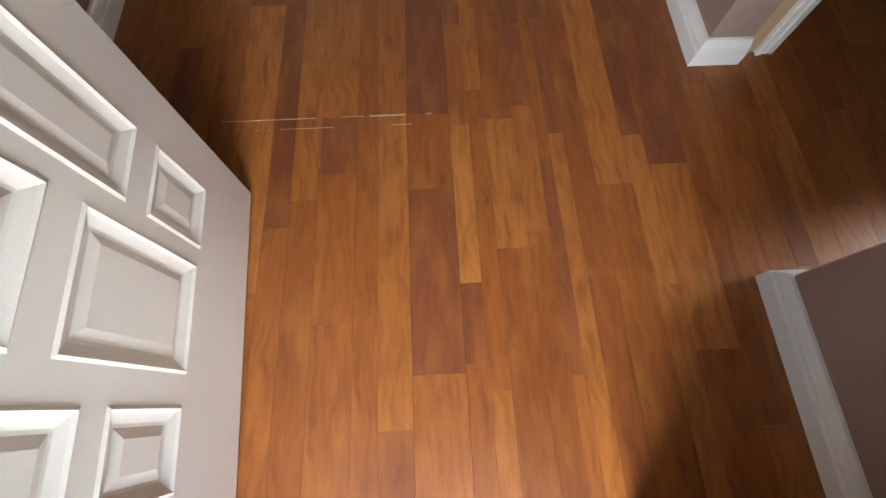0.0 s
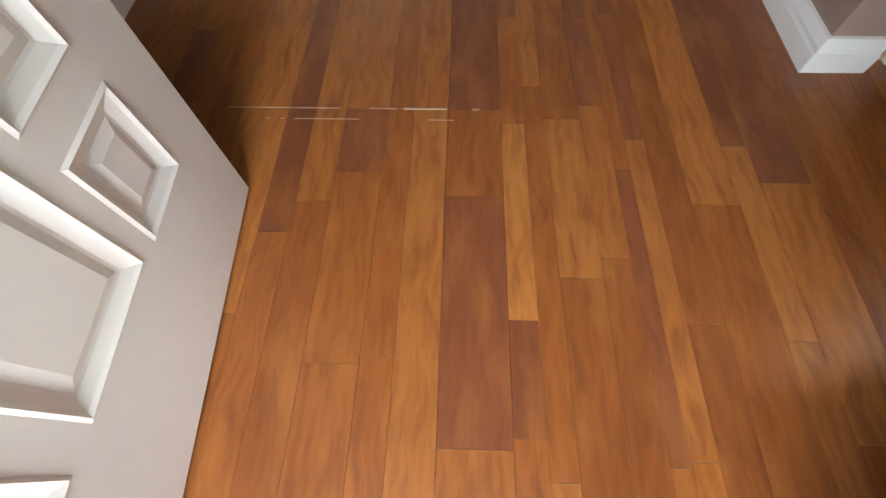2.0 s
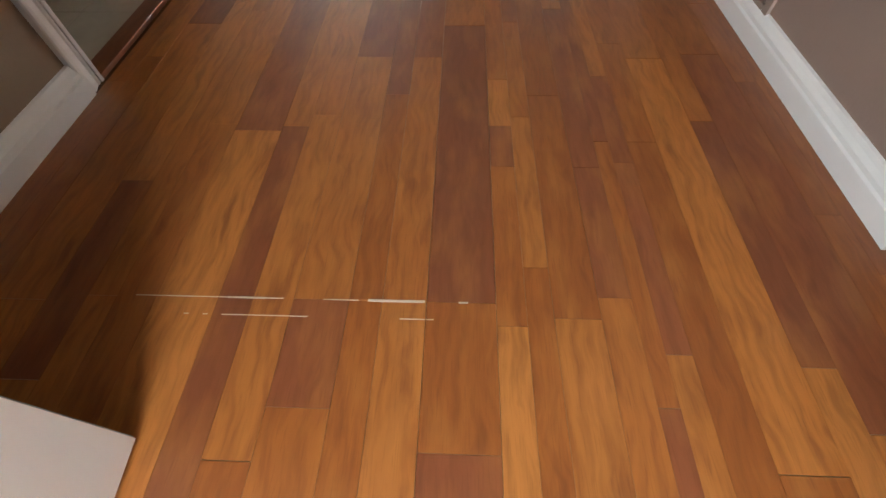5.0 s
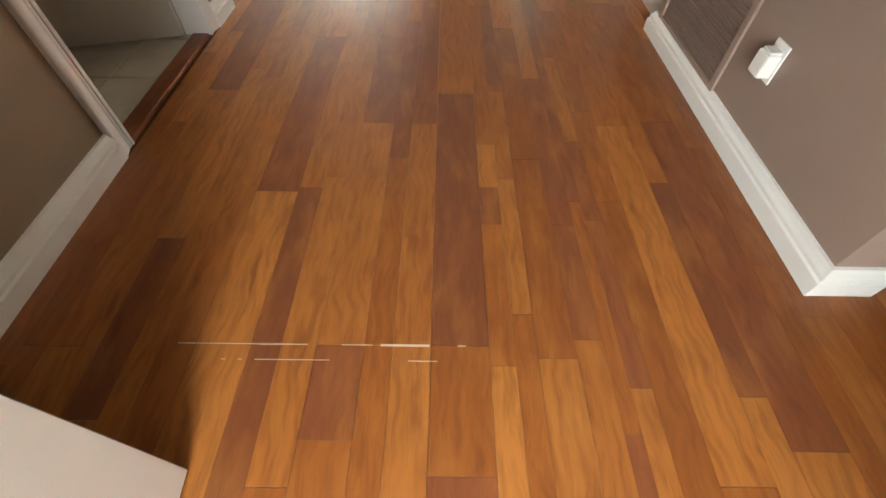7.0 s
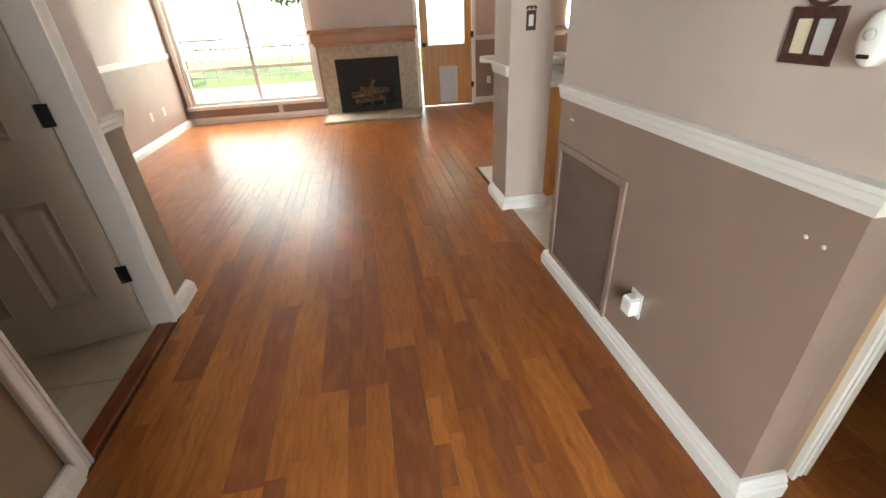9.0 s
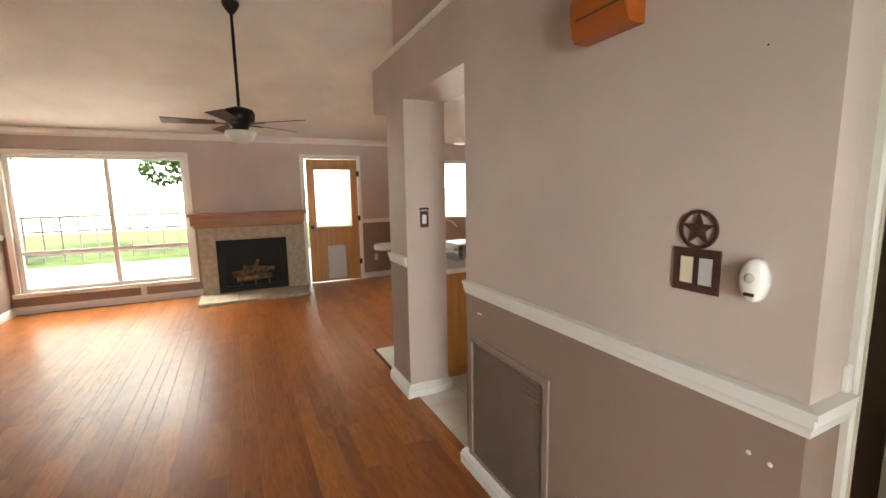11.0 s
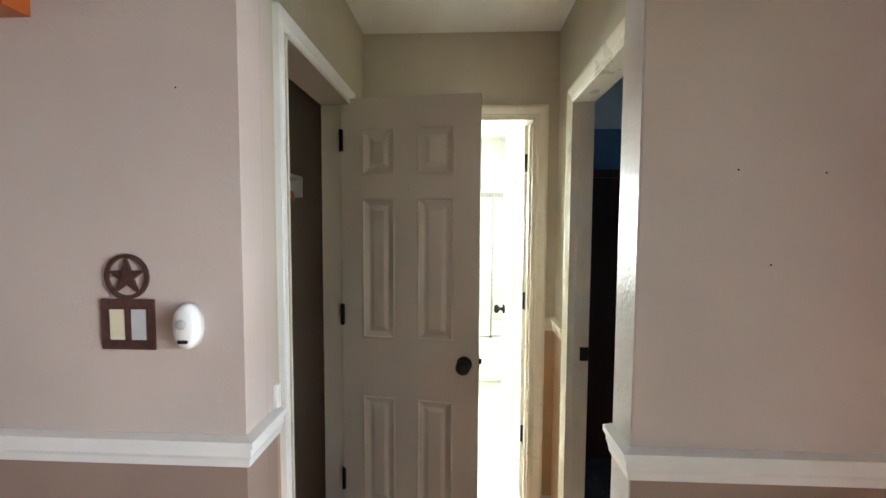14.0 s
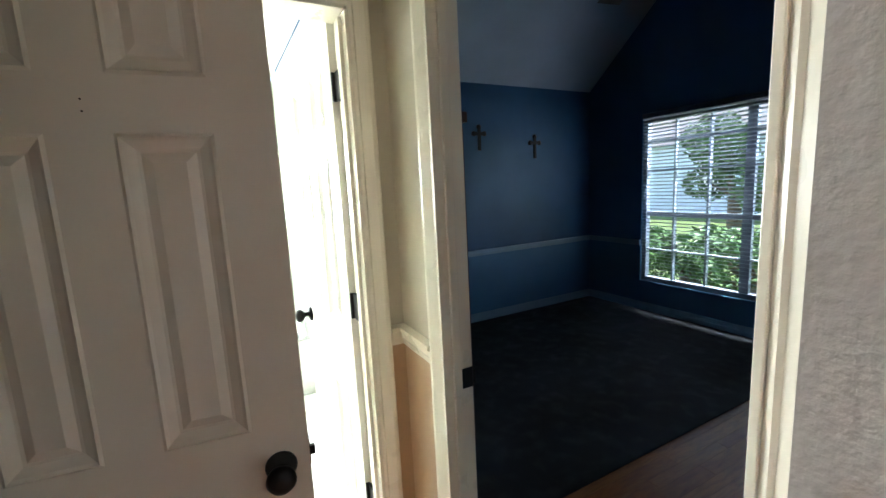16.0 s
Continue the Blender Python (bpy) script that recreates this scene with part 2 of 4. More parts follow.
def add_lathe(bm, rings, m=None, seg=20, mat=0):
    """Surface of revolution round z; rings of (radius, z)."""
    tmp = bmesh.new()
    rows = [[tmp.verts.new((max(r, 1e-4) * math.cos(2 * math.pi * i / seg), max(r, 1e-4) * math.sin(2 * math.pi * i / seg), z)) for i in range(seg)] for r, z in rings]
    for a, b in zip(rows, rows[1:]):
        for i in range(seg):
            f = tmp.faces.new((a[i], a[(i + 1) % seg], b[(i + 1) % seg], b[i]))
            f.smooth = True
    tmp.faces.new(list(reversed(rows[0])))
    tmp.faces.new(rows[-1])
    merge(bm, tmp, mat, m)


def done(bm, name, mats, parent=None, m=None):
    bmesh.ops.recalc_face_normals(bm, faces=bm.faces[:])
    me = bpy.data.meshes.new(name)
    bm.to_mesh(me)
    bm.free()
    for x in mats if isinstance(mats, (list, tuple)) else [mats]:
        me.materials.append(x)
    ob = new(name, me)
    if m is not None:
        ob.matrix_world = m
    if parent is not None:
        ob.parent = parent
    return ob


def boxes(name, parts, mats, parent=None, bevel=0.0, m=None):
    bm = bmesh.new()
    for p in parts:
        add_box(bm, p[0], p[1], p[2] if len(p) > 2 else 0, bevel)
    return done(bm, name, mats, parent, m)


def structure(ob, label, category="wall"):
    return tagged(ob, label, category, kind="structure")


def empty(name, m):
    ob = new(name)
    ob.matrix_world = m
    return ob


def wall(name, label, segs, mats, split=1.0):
    """Wall of blocks; below the split height the lower paint, above it the upper."""
    parts = []
    for lo, hi in segs:
        if lo[2] < split < hi[2]:
            parts.append((lo, (hi[0], hi[1], split), 1))
            parts.append(((lo[0], lo[1], split), hi, 0))
        else:
            parts.append((lo, hi, 0 if lo[2] >= split else 1))
    return structure(boxes(name, parts, mats), label)


RAIL = [(0, 0.972), (0.010, 0.972), (0.013, 0.99), (0.018, 1.0), (0.018, 1.018), (0.026, 1.022), (0.026, 1.036), (0, 1.04)]
BASE = [(0, 0.001), (0.030, 0.001), (0.030, 0.055), (0.024, 0.060), (0.024, 0.072), (0.015, 0.083), (0.010, 0.094), (0, 0.096)]
CROWN = [(0, -0.09), (0.012, -0.09), (0.02, -0.06), (0.05, -0.025), (0.058, 0), (0, 0)]


def add_trim(bm, p0, p1, out, profile, z=0.0, m0=0, m1=0):
    """Profile of (depth, height) run from p0 to p1; m0, m1: mitre of the ends (1 round an outer corner, -1 into an inner one)."""
    d = Vector((p1[0] - p0[0], p1[1] - p0[1], 0)).normalized()
    out = Vector((out[0], out[1], 0))
    ra = [bm.verts.new(Vector((p0[0], p0[1], z + h)) + out * q - d * (m0 * q)) for q, h in profile]
    rb = [bm.verts.new(Vector((p1[0], p1[1], z + h)) + out * q + d * (m1 * q)) for q, h in profile]
    n = len(profile)
    for i in range(n):
        bm.faces.new((ra[i], ra[(i + 1) % n], rb[(i + 1) % n], rb[i]))
    bm.faces.new(ra)
    bm.faces.new(list(reversed(rb)))


def trims(name, label, runs, profile, mat, z=0.0):
    bm = bmesh.new()
    for r in runs:
        add_trim(bm, r[0], r[1], r[2], profile, z, *(r[3:] if len(r) > 3 else (0, 0)))
    return structure(done(bm, name, mat), label, "trim")


def casing(name, label, axis, face, out, a, b, top, mat, w=0.062):
    """Door casing: two legs and a head with a stepped, rounded face, lying on the wall plane axis = face."""
    bm = bmesh.new()
    prof = [(0, 0), (0.010, 0), (0.014, 0.010), (0.011, 0.016), (0.016, 0.030), (0.021, 0.046), (0.021, w - 0.004), (0.017, w), (0, w)]

    def pt(u, z, q):
        return (face + out * q, u, z) if axis == "x" else (u, face + out * q, z)
    outline = [[(a - s, 0.0, q) for q, s in prof], [(a - s, top + s, q) for q, s in prof], [(b + s, top + s, q) for q, s in prof], [(b + s, 0.0, q) for q, s in prof]]
    rows = [[bm.verts.new(pt(*p)) for p in row] for row in outline]
    n = len(prof)
    for r, s in zip(rows, rows[1:]):
        for i in range(n):
            bm.faces.new((r[i], r[(i + 1) % n], s[(i + 1) % n], s[i]))
    bm.faces.new(rows[0])
    bm.faces.new(rows[-1])
    return structure(done(bm, name, mat), label, "trim")


def panel_door(name, w, h, t, panels, mat, m):
    """Moulded panel door, hinge edge on the z axis, leaf along +x, thickness along y. panels: (x0, x1, z0, z1)."""
    root = empty(name, m)
    bm = bmesh.new()
    xs = sorted({0.0, w, *[p[i] for p in panels for i in (0, 1)]})
    zs = sorted({0.0, h, *[p[i] for p in panels for i in (2, 3)]})
    steps = [(0, 0), (0.006, 0.004), (0.012, -0.001), (0.028, -0.009), (0.034, -0.010), (0.052, -0.003)]
    for side in (0, 1):
        y0, sg = (0.0, -1.0) if side == 0 else (t, 1.0)
        for xa, xb in zip(xs, xs[1:]):
            for za, zb in zip(zs, zs[1:]):
                cx, cz = (xa + xb) / 2, (za + zb) / 2
                if any(p[0] < cx < p[1] and p[2] < cz < p[3] for p in panels):
                    continue
                bm.faces.new([bm.verts.new((x, y0, z)) for x, z in ((xa, za), (xb, za), (xb, zb), (xa, zb))])
        for x0, x1, z0, z1 in panels:
            rings = []
            for ins, dep in steps:
                rings.append([bm.verts.new((x, y0 + sg * dep, z)) for x, z in ((x0 + ins, z0 + ins), (x1 - ins, z0 + ins), (x1 - ins, z1 - ins), (x0 + ins, z1 - ins))])
            for r, s in zip(rings, rings[1:]):
                for i in range(4):
                    bm.faces.new((r[i], r[(i + 1) % 4], s[(i + 1) % 4], s[i]))
            bm.faces.new(rings[-1])
    for pts in (((0, 0, 0), (w, 0, 0), (w, t, 0), (0, t, 0)), ((0, 0, h), (w, 0, h), (w, t, h), (0, t, h)), ((0, 0, 0), (0, t, 0), (0, t, h), (0, 0, h)), ((w, 0, 0), (w, t, 0), (w, t, h), (w, 0, h))):
        bm.faces.new([bm.verts.new(p) for p in pts])
    bmesh.ops.remove_doubles(bm, verts=bm.verts[:], dist=0.0004)
    leaf = done(bm, "leaf", mat)
    leaf.parent = root
    return root


def knob(parent, x, z, t, mat, lever=False):
    bm = bmesh.new()
    prof = [(0.033, 0), (0.033, 0.004), (0.028, 0.010), (0.012, 0.013), (0.011, 0.030), (0.020, 0.036), (0.029, 0.046), (0.030, 0.056), (0.024, 0.066), (0.010, 0.070)]
    add_lathe(bm, prof, pose(x, 0, z, 90, 0, 0))
    add_lathe(bm, prof, pose(x, t, z, -90, 0, 0))
    k = done(bm, "knob", mat)
    k.parent = parent
    return tagged(k, "dark bronze round door knob")


def hinges(parent, zs, side_y, mat, x=0.0):
    for z in zs:
        bm = bmesh.new()
        add_cyl(bm, (x, side_y, z - 0.045), (x, side_y, z + 0.045), 0.007, seg=10)
        add_box(bm, (x - 0.034, side_y - 0.002, z - 0.044), (x - 0.002, side_y + 0.004, z + 0.044))
        add_box(bm, (x + 0.002, side_y - 0.003, z - 0.044), (x + 0.012, side_y + 0.003, z + 0.044))
        hg = done(bm, "hinge", mat)
        hg.parent = parent


def six(w, h=2.03):
    c = [(0.155 * w, 0.40 * w), (0.56 * w, 0.82 * w)]
    r = [(0.23, 0.735), (0.995, 1.605), (1.705, 1.90)]
    return [(a, b, lo, hi) for a, b in c for lo, hi in r]

# ---- structure: entry, side hall, living room ----
XR, XL, YF, YB = 1.035, -1.09, -1.2, 6.93
TWO = (M_UP, M_LOW)
wall("wall_entry_east", "rose-beige plaster wall with mauve lower half", [
    ((XR, 0.186, 0), (1.135, 1.655, 4.3)), ((XR, -0.652, 2.05), (1.135, 0.186, 4.3)), ((XR, YF, 0), (1.136, -0.652, 4.3)), ((1.136, -0.757, 0), (1.142, -0.652, 2.43)), ((1.1355, 0.186, 0), (1.187, 0.32, 2.449))], TWO)
wall("wall_entry_west", "rose-beige plaster wall with olive-brown lower half", [
    ((-1.19, YF, 0), (XL, 0.75, 4.3)), ((-1.19, 0.75, 2.05), (XL, 1.585, 4.3)), ((-1.19, 1.585, 0), (XL, 1.84, 4.3))], (M_UP, M_LEFT))
wall("wall_front", "rose-beige front wall round the open entrance", [
    ((-1.19, -1.35, 0), (-0.44, YF, 4.3)), ((0.52, -1.35, 0), (1.135, YF, 4.3)), ((-0.44, -1.35, 2.06), (0.52, YF, 4.3))], TWO)
wall("wall_living_south", "beige living room wall with mauve lower half", [((-2.8, 1.74, 0), (-1.19, 1.84, 4.3))], TWO)
wall("wall_living_west", "beige living room wall with mauve lower half", [((-2.8, 0.1, 0), (-2.7, 7.08, 4.3))], TWO)
wall("wall_living_north", "beige rear wall with window, fireplace and oak door", [
    ((-2.7, YB, 0), (-2.6, 7.08, 2.45)), ((-2.6, YB, 0), (-0.66, 7.08, 0.27)), ((-2.6, YB, 2.05), (-0.66, 7.08, 2.45)),
    ((-0.66, YB, 0), (1.0, 7.08, 2.45)), ((1.0, YB, 2.055), (1.86, 7.08, 2.45)), ((1.86, YB, 0), (3.45, 7.08, 2.45)),
    ((3.45, YB, 0), (4.5, 7.08, 1.0)), ((3.45, YB, 2.06), (4.5, 7.08, 2.45)), ((4.5, YB, 0), (5.2, 7.08, 2.45))], TWO)
wall("wall_kitchen_east", "plain beige kitchen wall", [((5.2, 1.655, 0), (5.3, 7.08, 4.3))], (M_UP, M_UP))
wall("wall_kitchen_south", "plain beige kitchen wall", [((1.135, 1.56, 0), (5.2, 1.655, 2.47))], (M_UP, M_UP))
wall("wall_beam_over_kitchen_opening", "rose-beige boxed beam with plant ledge", [((XR, 1.657, 2.115), (1.36, 3.16, 2.45))], TWO)
wall("wall_plant_niche", "rose-beige wall behind the plant ledge", [((1.36, 1.657, 2.47), (1.42, 3.55, 4.3))], TWO)
trims("trim_plant_ledge", "white moulding along the plant ledge", [((XR, 1.66), (XR, 3.16), (-1, 0), 0, 1), ((XR, 3.16), (1.36, 3.16), (0, 1), 1, 0)],
      [(0, 0), (0.02, 0), (0.025, 0.02), (0.012, 0.03), (0, 0.03)], M_TRIM, 2.442)
wall("wall_pillar", "rose-beige square pillar beside the kitchen opening", [((XR, 2.5, 0), (1.34, 2.85, 2.115))], (M_UP, M_UP))
structure(boxes("wall_pillar_dado", [((1.032, 2.502, 0.11), (1.0355, 2.85, 0.965))], M_LOW), "mauve painted dado of the pillar")
# vaulted ceiling
bm = bmesh.new()
prof = [(7.08, 2.33), (0.9, 4.23), (-1.35, 4.23), (-1.35, 4.33), (0.9, 4.33), (7.08, 2.45)]
ra = [bm.verts.new((-2.8, y, z)) for y, z in prof]
rb = [bm.verts.new((5.3, y, z)) for y, z in prof]
for i in range(6):
    bm.faces.new((ra[i], ra[(i + 1) % 6], rb[(i + 1) % 6], rb[i]))
bm.faces.new(ra), bm.faces.new(rb)
structure(done(bm, "ceiling_vault", M_CEIL), "white textured vaulted ceiling", "ceiling")
structure(boxes("ceiling_kitchen", [((1.361, 1.657, 2.38), (5.2, 3.55, 2.465))], M_CEIL), "white flat kitchen ceiling", "ceiling")
structure(boxes("ceiling_hall", [((1.136, -0.758, 2.45), (4.95, 1.555, 2.5))], M_CEIL), "white ceiling of the side hall", "ceiling")
structure(boxes("ceiling_tile_room", [((-2.7, 0.2, 2.43), (-1.19, 1.74, 2.5))], M_CEIL), "white ceiling of the tiled room", "ceiling")
trims("trim_crown", "white crown moulding on the rear wall", [((-2.7, YB), (3.4, YB), (0, -1))], CROWN, M_TRIM, 2.376)

# side hall, closet, bathroom
HALL = (M_HALL, M_HALLLOW)
wall("wall_hall_north", "khaki hall wall round the closet opening", [
    ((1.188, 0.213, 0), (1.312, 0.32, 2.45)), ((1.312, 0.213, 2.035), (1.99, 0.32, 2.45)), ((1.99, 0.213, 0), (2.38, 0.32, 2.45))], HALL)
wall("wall_hall_end", "khaki hall end wall round the bathroom doorway", [
    ((2.28, -0.76, 0), (2.38, -0.645, 2.45)), ((2.28, -0.645, 2.035), (2.38, -0.01, 2.45)), ((2.28, -0.01, 0), (2.38, 0.213, 2.45))], HALL)
wall("wall_hall_south", "khaki hall wall round the bedroom doorway", [
    ((1.137, -0.797, 0), (1.207, -0.76, 2.45)), ((1.207, -0.797, 2.035), (1.985, -0.76, 2.45)), ((1.985, -0.797, 0), (2.38, -0.76, 2.45))], HALL)
structure(boxes("wall_closet", [((1.137, 0.95, 0), (2.28, 1.0, 2.43)), ((2.2, 0.322, 0), (2.28, 0.95, 2.43)), ((1.137, 0.322, 0), (1.152, 0.95, 2.43))], M_CLOSET), "grey closet walls", "wall")
wall("wall_bathroom", "pale green bathroom walls round a bright window", [
    ((2.38, -0.797, 0), (4.85, -0.76, 2.43)), ((2.382, 1.2, 0), (4.95, 1.28, 2.43)), ((2.3, 0.322, 0), (2.382, 1.2, 2.43)),
    ((4.85, -0.82, 0), (4.95, -0.5, 2.43)), ((4.85, 1.0, 0), (4.95, 1.28, 2.43)), ((4.85, -0.5, 0), (4.95, 1.0, 1.1)), ((4.85, -0.5, 1.98), (4.95, 1.0, 2.43))], (M_BATH, M_BATH))
# jamb skin of the hall opening: knockdown plaster
structure(boxes("wall_jamb_plaster", [((1.037, -0.6535, 0.098), (1.1415, -0.649, 2.046)), ((1.037, -0.649, 2.046), (1.134, 0.185, 2.0505))], M_TEXT), "glossy knockdown plaster reveal of the hall opening")

# blue bedroom
BLUE = (M_BLUE, M_BLUELOW)
wall("wall_bedroom_north", "navy wall with mid-blue lower part", [
    ((1.137, -0.834, 0), (1.207, -0.797, 3.9)), ((1.207, -0.834, 2.035), (1.985, -0.797, 3.9)), ((1.985, -0.834, 0), (4.85, -0.797, 3.9))], BLUE, 0.76)
wall("wall_bedroom_west", "navy wall with mid-blue lower part", [((1.137, -4.45, 0), (1.2, -0.834, 3.9))], BLUE, 0.76)
wall("wall_bedroom_east", "navy wall with mid-blue lower part", [((4.75, -4.45, 0), (4.85, -0.834, 2.6))], BLUE, 0.76)
wall("wall_bedroom_south", "navy gable wall round a wide window", [
    ((4.02, -4.45, 0), (4.75, -4.35, 3.9)), ((2.0, -4.45, 0), (4.02, -4.35, 0.34)), ((2.0, -4.45, 2.1), (4.02, -4.35, 3.9)), ((1.2, -4.45, 0), (2.0, -4.35, 3.9))], BLUE, 0.76)
bm = bmesh.new()
prof = [(4.85, 2.44), (3.45, 3.6), (1.137, 3.6), (1.137, 3.7), (3.45, 3.7), (4.85, 2.54)]
ra = [bm.verts.new((x, -4.45, z)) for x, z in prof]
rb = [bm.verts.new((x, -0.82, z)) for x, z in prof]
for i in range(6):
    bm.faces.new((ra[i], ra[(i + 1) % 6], rb[(i + 1) % 6], rb[i]))
bm.faces.new(ra), bm.faces.new(rb)
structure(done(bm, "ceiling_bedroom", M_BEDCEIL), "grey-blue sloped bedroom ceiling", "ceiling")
wall("wall_tile_room", "grey-beige walls of the tiled room", [((-2.7, 0.1, 0), (-1.19, 0.2, 2.45))], TWO)

# trims
trims("trim_chair_rail", "white moulded chair rail", [
    ((XR, 1.655), (XR, 0.186), (-1, 0), 0, 1), ((XR, 0.186), (1.187, 0.186), (0, -1), 1, 0),
    ((1.142, -0.652), (XR, -0.652), (0, 1), 0, 1), ((XR, -0.652), (XR, YF), (-1, 0), 1, 0),
    ((XL, YF), (XL, 0.688), (1, 0)), ((XL, 1.647), (XL, 1.84), (1, 0), 0, 1), ((XL, 1.84), (-2.7, 1.84), (0, 1), 1, -1), ((-2.7, 1.84), (-2.7, YB), (1, 0), -1, -1),
    ((1.92, YB), (3.45, YB), (0, -1)), ((1.032, 2.5), (1.032, 2.85), (-1, 0))], RAIL, M_TRIM)
structure(boxes("trim_rail_cap", [((1.166, 0.174, 1.041), (1.187, 0.1855, 1.10))], M_TRIM, bevel=0.002), "small white end cap on the chair rail", "trim")
trims("baseboard", "white moulded baseboard", [
    ((XR, 1.655), (XR, 0.186), (-1, 0), 1, 1), ((XR, 0.186), (1.187, 0.186), (0, -1), 1, 0), ((XR, 1.655), (1.135, 1.655), (0, 1), 1, 0),
    ((1.142, -0.652), (XR, -0.652), (0, 1), 0, 1), ((XR, -0.652), (XR, YF), (-1, 0), 1, 0),
    ((XL, YF), (XL, 0.688), (1, 0)), ((XL, 1.647), (XL, 1.84), (1, 0), 0, 1), ((XL, 1.84), (-2.7, 1.84), (0, 1), 1, -1), ((-2.7, 1.84), (-2.7, YB), (1, 0), -1, -1),
    ((-2.7, YB), (-0.56, YB), (0, -1), -1, 0), ((1.92, YB), (5.2, YB), (0, -1)),
    ((XR, 2.5), (1.34, 2.5), (0, -1), 1, 1), ((XR, 2.5), (XR, 2.85), (-1, 0), 1, 1), ((1.34, 2.5), (1.34, 2.85), (1, 0), 1, 0),
    ((2.053, 0.213), (2.28, 0.213), (0, -1), 0, -1), ((2.28, -0.76), (2.28, -0.708), (-1, 0), -1, 0), ((2.048, -0.76), (2.28, -0.76), (0, 1), 0, -1)], BASE, M_TRIM)
trims("trim_hall_rail", "cream chair rail in the side hall", [((2.048, -0.76), (2.28, -0.76), (0, 1), 0, -1), ((2.28, -0.76), (2.28, -0.708), (-1, 0), -1, 0), ((2.053, 0.213), (2.28, 0.213), (0, -1), 0, -1)], RAIL, M_CREAM)
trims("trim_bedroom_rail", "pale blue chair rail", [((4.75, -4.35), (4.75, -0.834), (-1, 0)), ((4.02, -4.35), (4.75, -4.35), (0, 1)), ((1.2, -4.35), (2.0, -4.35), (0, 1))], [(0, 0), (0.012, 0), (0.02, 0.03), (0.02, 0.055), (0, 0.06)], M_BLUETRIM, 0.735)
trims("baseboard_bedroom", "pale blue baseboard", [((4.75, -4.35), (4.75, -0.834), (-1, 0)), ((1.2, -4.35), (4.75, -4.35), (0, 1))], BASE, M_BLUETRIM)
casing("trim_closet_casing", "white moulded closet door casing", "y", 0.213, -1, 1.312, 1.99, 2.035, M_TRIM, 0.05)
casing("trim_bathroom_casing", "cream moulded bathroom door casing", "x", 2.28, -1, -0.645, -0.01, 2.035, M_CREAM)
casing("trim_bedroom_casing", "cream moulded bedroom door casing", "y", -0.76, 1, 1.207, 1.985, 2.035, M_CREAM)
casing("trim_tile_room_casing", "white moulded door casing", "x", XL, 1, 0.75, 1.585, 2.05, M_TRIM)
casing("trim_rear_door_casing", "white rear door casing", "y", YB, -1, 1.0, 1.86, 2.055, M_TRIM)
casing("trim_front_door_casing", "white front door casing", "y", YF, 1, -0.44, 0.52, 2.06, M_TRIM)


def jamb(name, label, parts, mat):
    return structure(boxes(name, parts, mat, bevel=0.002), label, "trim")


# closet jamb takes the greyer door paint: its shade is put into the colour
jamb("door_jamb_closet", "closet door jamb with stop, white darkened to door grey for shade", [((1.313, 0.198, 0), (1.325, 0.33, 2.02)), ((1.977, 0.198, 0), (1.989, 0.33, 2.02)), ((1.325, 0.198, 2.02), (1.977, 0.33, 2.034)), ((1.325, 0.262, 0), (1.336, 0.3, 2.008))], M_DOOR)
jamb("door_jamb_bathroom", "cream bathroom door jamb with stop", [((2.264, -0.644, 0), (2.39, -0.632, 2.022)), ((2.264, -0.023, 0), (2.39, -0.011, 2.022)), ((2.264, -0.632, 2.022), (2.39, -0.023, 2.034)), ((2.3, -0.632, 0), (2.335, -0.62, 2.012))], M_CREAM)
jamb("door_jamb_bedroom", "pale bedroom door jamb", [((1.208, -0.84, 0), (1.22, -0.746, 2.022)), ((1.972, -0.84, 0), (1.984, -0.746, 2.022)), ((1.22, -0.84, 2.022), (1.972, -0.746, 2.034)), ((1.962, -0.80, 0), (1.972, -0.775, 2.01))], M_CREAM)
jamb("door_jamb_tile_room", "white door jamb", [((-1.2, 0.751, 0), (-1.074, 0.765, 2.035)), ((-1.2, 1.57, 0), (-1.074, 1.584, 2.035)), ((-1.2, 0.765, 2.035), (-1.074, 1.57, 2.049))], M_TRIM)
strike = boxes("strike_plate", [((1.9685, -0.838, 0.917), (1.972, -0.802, 0.977)), ((1.966, -0.846, 0.927), (1.972, -0.838, 0.967))], M_BLACK, bevel=0.001)
tagged(strike, "dark metal strike plate on the bedroom jamb", "strike plate")

# ---- doors ----
cd = panel_door("closet_door", 0.605, 2.03, 0.035, six(0.605), M_DOOR, pose(1.968, 0.240, 0.012, 0, 0, -97.5))
knob(cd, 0.545, 0.905, 0.035, M_BLACK)
for z in (0.36, 1.11, 1.865):
    h = boxes("hinge", [((1.945, 0.228, z - 0.045), (1.962, 0.242, z + 0.045)), ((1.962, 0.242, z - 0.045), (1.978, 0.247, z + 0.045))], M_BLACK)
    tagged(h, "black butt hinge on the closet jamb", "hinge", "closet door hinges")
latch = boxes("latch", [((0.604, 0.008, 0.885), (0.6065, 0.027, 0.945)), ((0.605, 0.012, 0.905), (0.617, 0.022, 0.925))], M_BLACK, cd)
latch.matrix_parent_inverse = Matrix()
bm = bmesh.new()
for z in (1.642, 1.662):
    add_cyl(bm, (0.30, -0.0006, z), (0.30, 0.0356, z), 0.0018, seg=8)
holes = done(bm, "nail_hole", M_LENS)
holes.parent = cd
tagged(cd, "warm grey six-panel closet door standing open", "door")
bd = panel_door("bathroom_door", 0.61, 2.02, 0.035, six(0.61), M_FDOOR, pose(2.40, -0.645, 0.012, 0, 0, 4))
knob(bd, 0.55, 0.93, 0.035, M_BLACK)
tagged(bd, "white six-panel bathroom door swung open inward", "door")
